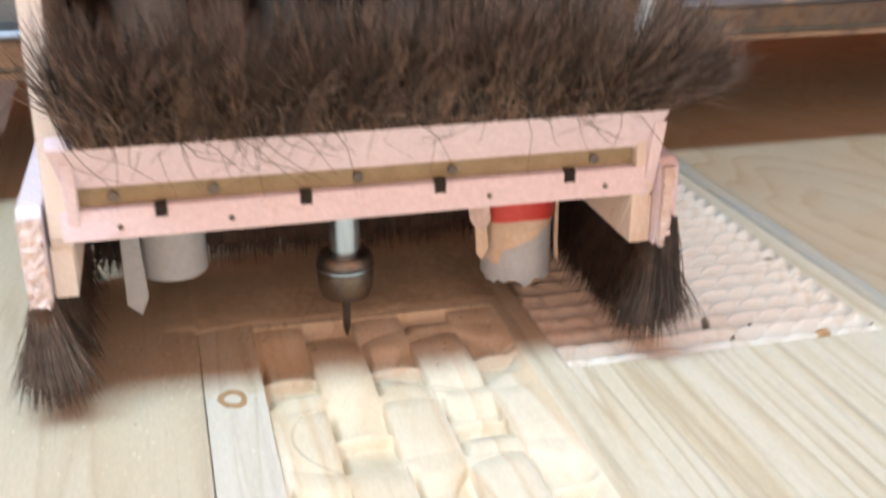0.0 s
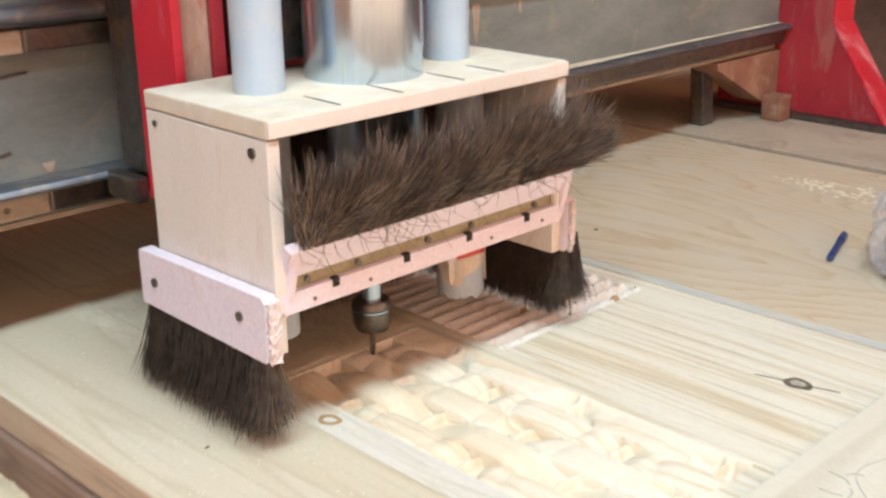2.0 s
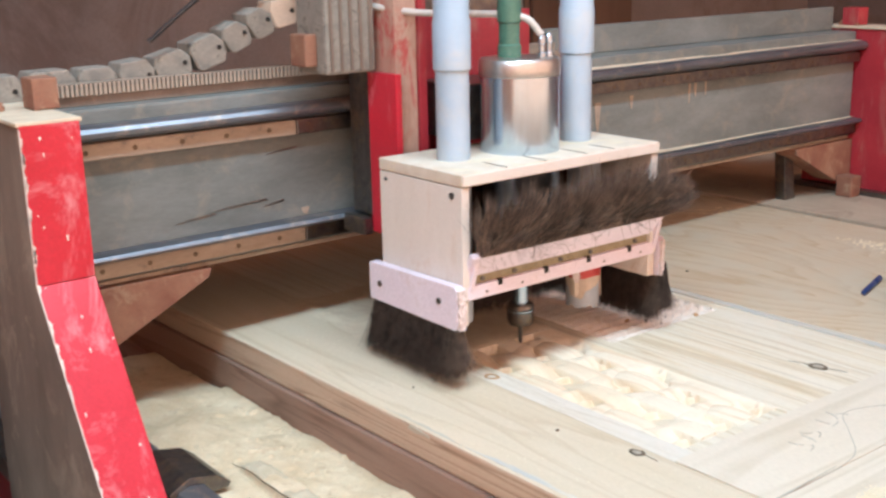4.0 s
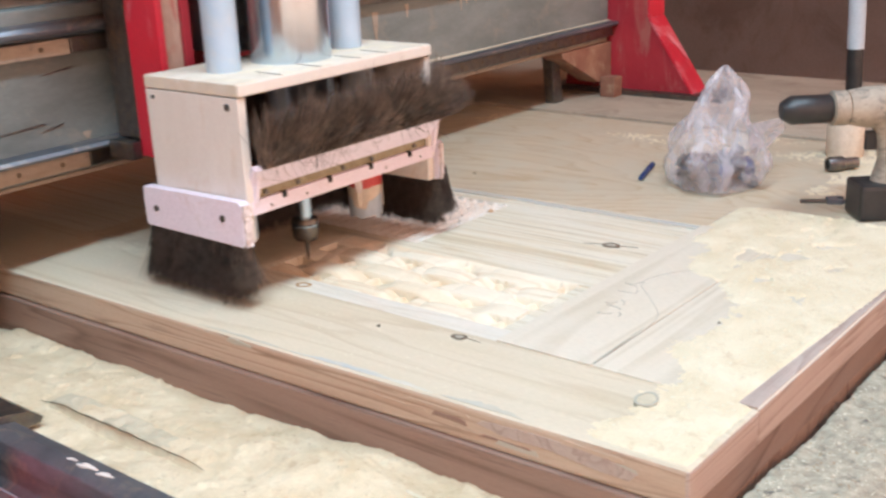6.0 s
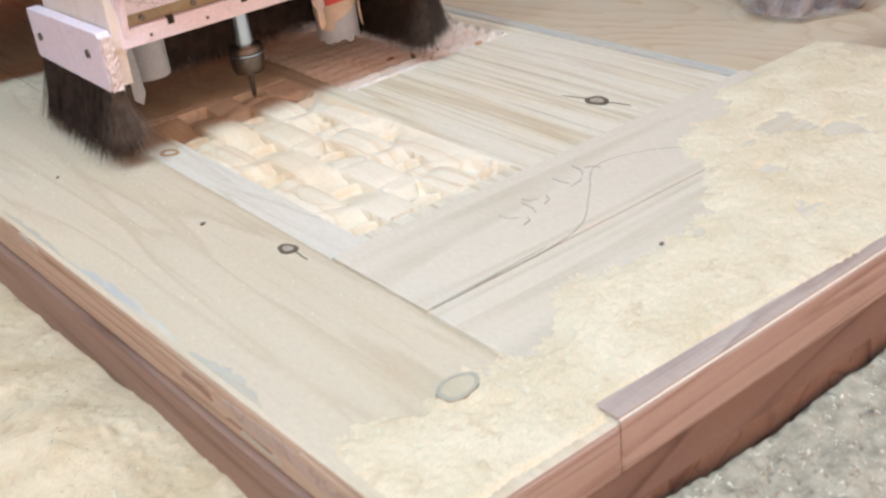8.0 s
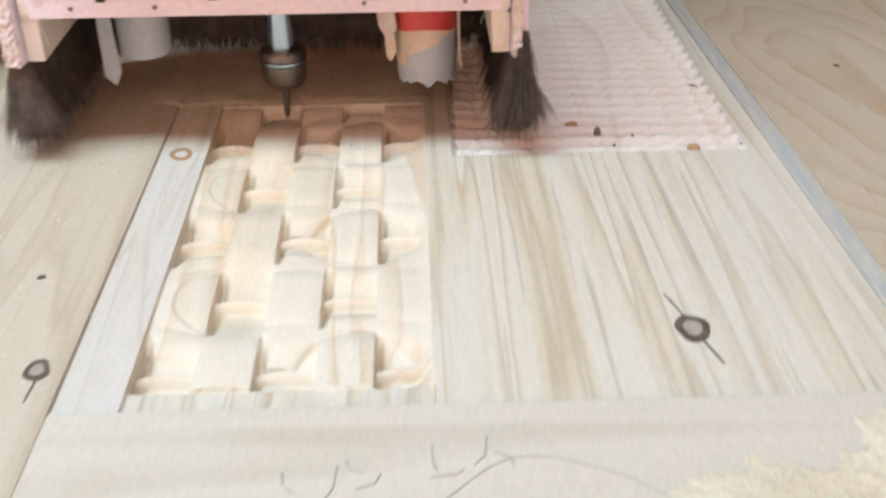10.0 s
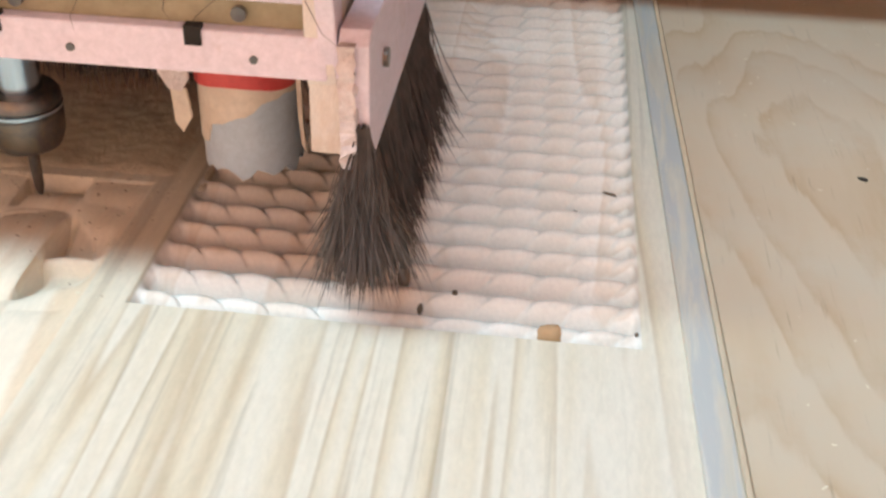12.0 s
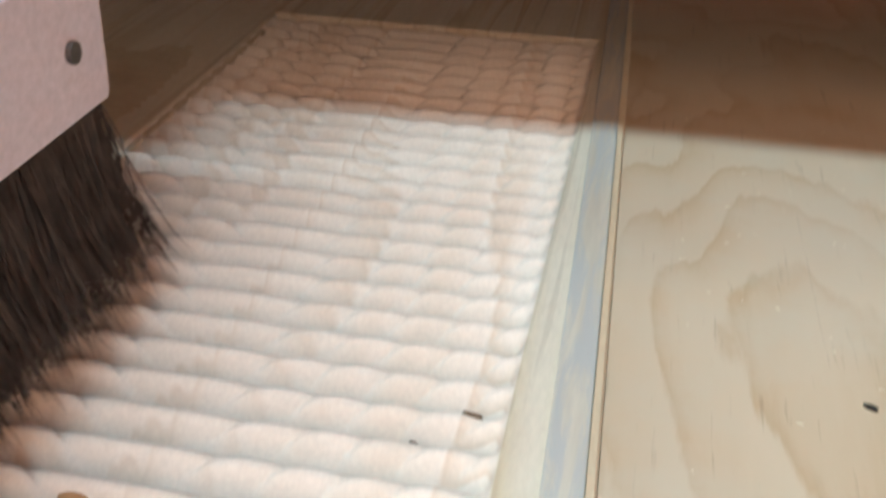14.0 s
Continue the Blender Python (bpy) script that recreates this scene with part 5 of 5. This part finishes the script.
    part("pipe_end", lathe([(0.0250, 0.062), (0.0252, 0.2995)], -0.130, 0.108, 32), M["pvc_end"], h, "grey pipe end, roughly cut", smooth=True)
    part("pipe_flap", prism([(-0.166, 0.135), (-0.155, 0.135), (-0.150, 0.050), (-0.156, 0.036), (-0.166, 0.045)], "y", 0.085, 0.088, 0.0005), M["pvc_end"], h, "hanging strip of torn pipe")
    rng = random.Random(8)
    cx, cy, n = 0.138, 0.100, 40

    def sleeve(name, r0, r1, low, high, mat, label, parent):
        """A thin wrap round the pipe between two ragged heights given over the angle."""
        bm = bmesh.new()
        rings = [[], [], [], []]
        for k in range(n):
            a = 2 * math.pi * k / n
            za, zb = low(a), high(a)
            for ring, r, z in zip(rings, (r0, r1 + rng.uniform(0, 0.0008), r1 + rng.uniform(0, 0.0008), r0), (za, za, max(zb, za + 0.001), max(zb, za + 0.001))):
                ring.append(bm.verts.new((cx + r * math.cos(a), cy + r * math.sin(a), z)))
        for ra, rb in zip(rings, rings[1:] + rings[:1]):
            for k in range(n):
                bm.faces.new((ra[k], ra[(k + 1) % n], rb[(k + 1) % n], rb[k]))
        return part(name, bm, M[mat], parent, label, smooth=True)
    ragged = [0.036 + 0.004 * math.sin(1.3 * k) * math.sin(0.37 * k) + rng.uniform(-0.002, 0.002) for k in range(n)]
    pe = sleeve("pipe_end", 0.0245, 0.0275, lambda a: ragged[round(a * n / 6.2832) % n], lambda a: 0.2995, "pvc_end", "grey pipe end wrapped in tape", h)
    sleeve("tape_wrap", 0.0276, 0.0284, lambda a: 0.082 - 0.018 * max(0, math.cos(a + 2.5)) ** 0.9 - (0.012 if math.cos(a + 2.75) > 0.9 else 0) + rng.uniform(-0.0015, 0.0015), lambda a: 0.130, "tape", "creased masking tape", pe)
    sleeve("tape_ring", 0.0286, 0.0296, lambda a: 0.088 + 0.002 * math.sin(3 * a), lambda a: 0.132, "red_tape", "red tape ring", pe)
    part("tape_flap", prism([(0.092, 0.108), (0.108, 0.110), (0.111, 0.090), (0.106, 0.082), (0.099, 0.083), (0.094, 0.092)], "y", 0.078, 0.080, 0.0004), M["pink_edge"], pe, "loose faded pink flap of tape")
    part("tape_flap", prism([(0.099, 0.084), (0.108, 0.083), (0.110, 0.066), (0.104, 0.056), (0.100, 0.062)], "y", 0.080, 0.082, 0.0004), M["tape"], pe, "loose flap of masking tape")
    part("tape_flap", prism([(0.1665, 0.105), (0.1695, 0.105), (0.1700, 0.062), (0.1715, 0.044), (0.1685, 0.050), (0.1672, 0.070)], "y", 0.088, 0.092, 0.0004), M["tape"], pe, "hanging thread of tape")
    # carriage
    part("carriage_flange", box(-0.153, -0.141, 0.224, 0.302, 0.175, 0.44, 0.002), M["red"], h, "red flange of the carriage")
    part("carriage_channel", box(-0.1405, -0.098, 0.240, 0.30, 0.175, 0.66, 0.003), M["scraped"], h, "peach scraped channel with red flecks")
    part("carriage_flange", box(-0.0975, -0.082, 0.235, 0.30, 0.175, 0.66, 0.002), M["red_dark"], h, "red flange of the carriage")
    part("carriage_plate", box(-0.0815, 0.185, 0.285, 0.300, 0.175, 0.525, 0.002), M["red_dark"], h, "dusty red back plate")
    part("spindle_clamp", box(-0.06, 0.06, 0.172, 0.284, 0.33, 0.42, 0.004), M["steel_dark"], h, "dark clamp holding the spindle")
    part("slide_block", box(-0.172, -0.1535, 0.300, 0.362, 0.17, 0.20, 0.004), M["steel_dark"], h, "dusty slide block")
    part("carriage_plate", box(-0.15, 0.185, 0.3005, 0.362, 0.20, 0.60, 0.003), M["steel_dark"], h, "dark carriage body")
    part("motor", box(-0.245, -0.1535, 0.275, 0.362, 0.442, 0.66, 0.006), M["chain_grey"], h, "grey drive motor housing")
    part("motor_bracket", box(-0.268, -0.2455, 0.30, 0.345, 0.455, 0.505, 0.003), M["rust"], h, "rusty red motor bracket")
    for k in range(5):
        part("motor_fin", box(-0.238 + 0.018 * k, -0.234 + 0.018 * k, 0.271, 0.2748, 0.447, 0.655), M["post_side"], h)
    # cable chain
    pts = arc_points([(-0.72, 0.495, 0.439), (-0.56, 0.495, 0.440), (-0.44, 0.485, 0.450), (-0.33, 0.46, 0.490), (-0.26, 0.43, 0.530), (-0.18, 0.40, 0.548)], 10)
    part("chain_core", tube(pts, 0.011, 8), M["black"], h, "black cables inside the chain")
    for i, (a, b) in enumerate(zip(pts, pts[1:])):
        d = b - a
        q, w = d.length * 0.88, (0.0255 if i % 2 else 0.0235)
        bm = prism([(0, -w * 0.8), (0.006, -w), (q - 0.006, -w), (q, -w * 0.6), (q + 0.003, w * 0.3), (q - 0.008, w), (0.004, w), (-0.002, w * 0.4)], "y", -w, w, 0.0025)
        rot = Matrix((d.normalized(), Vector((0, 1, 0)), d.normalized().cross(Vector((0, 1, 0))))).transposed().to_4x4()
        bmesh.ops.transform(bm, matrix=Matrix.Translation(a) @ rot, verts=bm.verts)
        last = i >= len(pts) - 3
        ln = part("chain_link", bm, M["chain_cream"] if last else M["chain_grey"], h, "cream end link" if last else "dusty grey cable chain link")
        c = a.lerp(b, 0.75)
        screw("pin", c.x, c.y - w, c.z, "-y", 0.004, ln, M["hole"], 0.001)
    part("water_hose", tube(arc_points([(-0.20, 0.395, 0.562), (-0.12, 0.24, 0.535), (-0.05, 0.17, 0.53), (0.0, 0.10, 0.525), (0.022, 0.078, 0.497)], 24), 0.0055, 10), M["hose"], h, "milky water hose", smooth=True)
    part("cable", tube(arc_points([(-0.46, 0.44, 0.50), (-0.38, 0.43, 0.56), (-0.32, 0.43, 0.585), (-0.25, 0.42, 0.56)], 18), 0.004, 8), M["black"], h, "black cable loop", smooth=True)
    return h


HEAD = router_head()


# ---- loose things on the plywood ----
def plastic_bag():
    t = thing("plastic_bag", "knotted clear plastic bag holding dark metal parts", "plastic bag", at=pose(0.300, -0.262, -0.0028))
    rng = np.random.RandomState(4)
    rows, seg = 26, 40
    prof = [(0.0, 0.058), (0.01, 0.070), (0.05, 0.076), (0.09, 0.068), (0.115, 0.052), (0.135, 0.042), (0.165, 0.034), (0.195, 0.020), (0.215, 0.008), (0.224, 0.002)]
    bm = bmesh.new()
    rings = []
    for i in range(rows):
        z = 0.001 + 0.222 * i / (rows - 1)
        r = np.interp(z, [p[0] for p in prof], [p[1] for p in prof])
        ring = []
        for k in range(seg):
            a = 2 * math.pi * k / seg
            fold = 0.009 * math.sin(4 * a + 5 * z / 0.22) + 0.006 * math.sin(7 * a - 8 * z / 0.2 + 1) + 0.003 * math.sin(12 * a + 20 * z)
            rr = max(0.002, 1.18 * r + 1.3 * fold * (0.25 + 0.75 * min(1, z / 0.06)) * min(1, r / 0.03) + 0.0008 * rng.randn())
            ring.append(bm.verts.new((rr * 1.05 * math.cos(a) + 0.03 * (z / 0.22) ** 2, rr * math.sin(a), z)))
        rings.append(ring)
    for a, b in zip(rings, rings[1:]):
        for k in range(seg):
            bm.faces.new((a[k], a[(k + 1) % seg], b[(k + 1) % seg], b[k]))
    bm.faces.new(rings[0][::-1])
    part("film", bm, M["film"], t, "crumpled clear plastic film", smooth=True)
    bm = bmesh.new()
    for k in range(2):
        vs = [bm.verts.new(p) for p in ((0.05, -0.05, 0.115), (0.075, -0.095, 0.118 + 0.008 * k), (0.082, -0.100, 0.104), (0.075, -0.075, 0.07), (0.06, -0.045, 0.05))]
        bm.faces.new(vs if k == 0 else vs[::-1])
    part("handle_flap", bm, M["film"], t, "loose bag handle")
    rnd = random.Random(12)
    for k in range(44):
        a, r = rnd.uniform(0, 6.28), 0.068 * math.sqrt(rnd.random())
        z = 0.012 + rnd.uniform(0, 0.045)
        p = Vector((r * math.cos(a), r * math.sin(a), z))
        d = Vector((rnd.uniform(-1, 1), rnd.uniform(-1, 1), rnd.uniform(-0.3, 0.6))).normalized() * rnd.uniform(0.012, 0.022)
        part("metal_part", tube([p - d, p - d * 0.3, p + d], rnd.uniform(0.007, 0.013), 10, taper=(0.8, 1, 0.75)), M[rnd.choice(("steel_dark", "steel_dark", "rail_steel", "blue", "rail_steel"))], t)


plastic_bag()


def marker():
    t = thing("marker_pen", "short dark blue marker lying on the plywood", "pen", at=pose(0.257, -0.127, 0.0030, 0, 0, 17))
    part("barrel", tube([(0, 0, 0), (0.003, 0, 0), (0.075, 0, 0), (0.078, 0, 0)], 0.0050, 12, taper=(0.8, 1, 1, 0.8)), M["blue"], t, smooth=True)
    part("cap", tube([(0.0785, 0, 0), (0.080, 0, 0), (0.112, 0, 0), (0.115, 0, 0)], 0.0056, 12, taper=(0.9, 1, 1, 0.7)), M["blue"], t, smooth=True)
    part("clip", box(0.082, 0.110, -0.0015, 0.0015, 0.0050, 0.0072, 0.0005), M["blue"], t)


marker()


def cordless_drill():
    t = thing("cordless_drill", "dusty beige cordless drill standing on its black battery", "drill", at=pose(0.262, -0.590, -0.0028, 0, 0, -50))
    part("battery", box(-0.055, 0.055, -0.038, 0.038, 0.0, 0.062, 0.008), M["black"], t, "black battery pack")
    part("handle", tube([(0.0, 0, 0.058), (0.004, 0, 0.10), (-0.006, 0, 0.15), (-0.012, 0, 0.17)], 0.022, 16, taper=(1.25, 0.95, 1.0, 1.15)), M["drill_body"], t, "dusty grip", smooth=True)
    part("trigger", box(-0.042, -0.022, -0.006, 0.006, 0.115, 0.148, 0.004), M["black"], t)
    part("motor_housing", tube([(0.075, 0, 0.188), (0.068, 0, 0.188), (0.03, 0, 0.188), (-0.045, 0, 0.188), (-0.075, 0, 0.188)], 0.034, 22, taper=(0.6, 0.95, 1.0, 1.0, 0.82)), M["drill_body"], t, "dusty beige motor housing", smooth=True)
    part("clutch_ring", tube([(-0.0755, 0, 0.188), (-0.078, 0, 0.188), (-0.10, 0, 0.188), (-0.102, 0, 0.188)], 0.029, 22, taper=(0.9, 1, 1, 0.9)), M["drill_body"], t, smooth=True)
    part("chuck", tube([(-0.1025, 0, 0.188), (-0.106, 0, 0.188), (-0.168, 0, 0.188), (-0.184, 0, 0.188)], 0.024, 22, taper=(0.9, 1, 1, 0.6)), M["black"], t, "black keyless chuck", smooth=True)


cordless_drill()


def hand_tools():
    t = thing("wrench", "small steel spanner lying on the plywood", "wrench", at=pose(0.275, -0.460, -0.0028, 0, 0, -60))
    part("shank", box(-0.02, 0.03, -0.005, 0.005, 0.0, 0.006, 0.0015), M["steel_dark"], t)
    part("jaw", prism([(0.025, -0.012), (0.05, -0.015), (0.056, -0.008), (0.042, -0.005), (0.042, 0.005), (0.056, 0.008), (0.05, 0.015), (0.025, 0.012)], "z", 0.0, 0.009, 0.001), M["rail_steel"], t)
    s = thing("socket", "short steel socket lying on the plywood", "socket", at=pose(0.515, -0.425, 0.012, 0, 0, -42))
    part("sleeve", tube([(-0.03, 0, 0), (-0.027, 0, 0), (0.0, 0, 0), (0.003, 0, 0), (0.032, 0, 0)], 0.0145, 18, taper=(0.9, 1, 1, 0.75, 0.75)), M["steel_dark"], s, smooth=True)
    part("bore", tube([(-0.0302, 0, 0), (-0.029, 0, 0)], 0.009, 14), M["hole"], s)
    p = thing("clamp_post", "upright blue-grey steel post at the table edge", "post")
    part("pole", tube([(1.002, -0.268, 0.16), (0.985, -0.262, 0.62)], 0.0195, 20), M["pvc_end"], p, smooth=True)
    part("sleeve", tube([(1.004, -0.270, 0.012), (1.0025, -0.268, 0.1595)], 0.0185, 20), M["black"], p, "dark lower sleeve", smooth=True)
    part("base", lathe([(0.045, 0.0021), (0.045, 0.008), (0.028, 0.015), (0.0205, 0.022)], 1.004, -0.270, 24), M["rust"], p, smooth=True)
    c = thing("cardboard_roll", "short beige cardboard roll standing on the plywood", "cardboard roll", at=pose(0.640, -0.385, -0.0028))
    part("tube_wall", lathe([(0.036, 0.0), (0.037, 0.002), (0.037, 0.092), (0.036, 0.094), (0.031, 0.094), (0.031, 0.03)], 0, 0, 28), M["tape"], c, smooth=True)


hand_tools()


# ---- motion ----
def motions():
    xs = [(0.0, -0.420), (0.5, -0.353), (1.0, -0.303), (1.5, -0.326), (2.0, -0.380), (2.5, -0.450), (2.7, -0.466), (3.05, -0.476), (3.5, -0.438), (4.0, -0.378), (4.5, -0.320), (4.8, -0.300),
          (5.0, -0.303), (5.5, -0.369), (6.0, -0.418), (6.5, -0.472), (7.0, -0.460), (7.5, -0.416), (7.7, -0.383), (8.2, -0.334), (8.6, -0.303), (9.0, -0.318), (9.4, -0.360), (9.8, -0.403),
          (10.0, -0.429), (10.5, -0.453), (11.0, -0.451), (11.5, -0.412), (12.0, -0.362), (12.5, -0.311), (13.0, -0.304), (13.5, -0.371), (14.0, -0.414)]
    walk(HEAD, [(t, pose(x, 0, 0)) for t, x in xs])


motions()
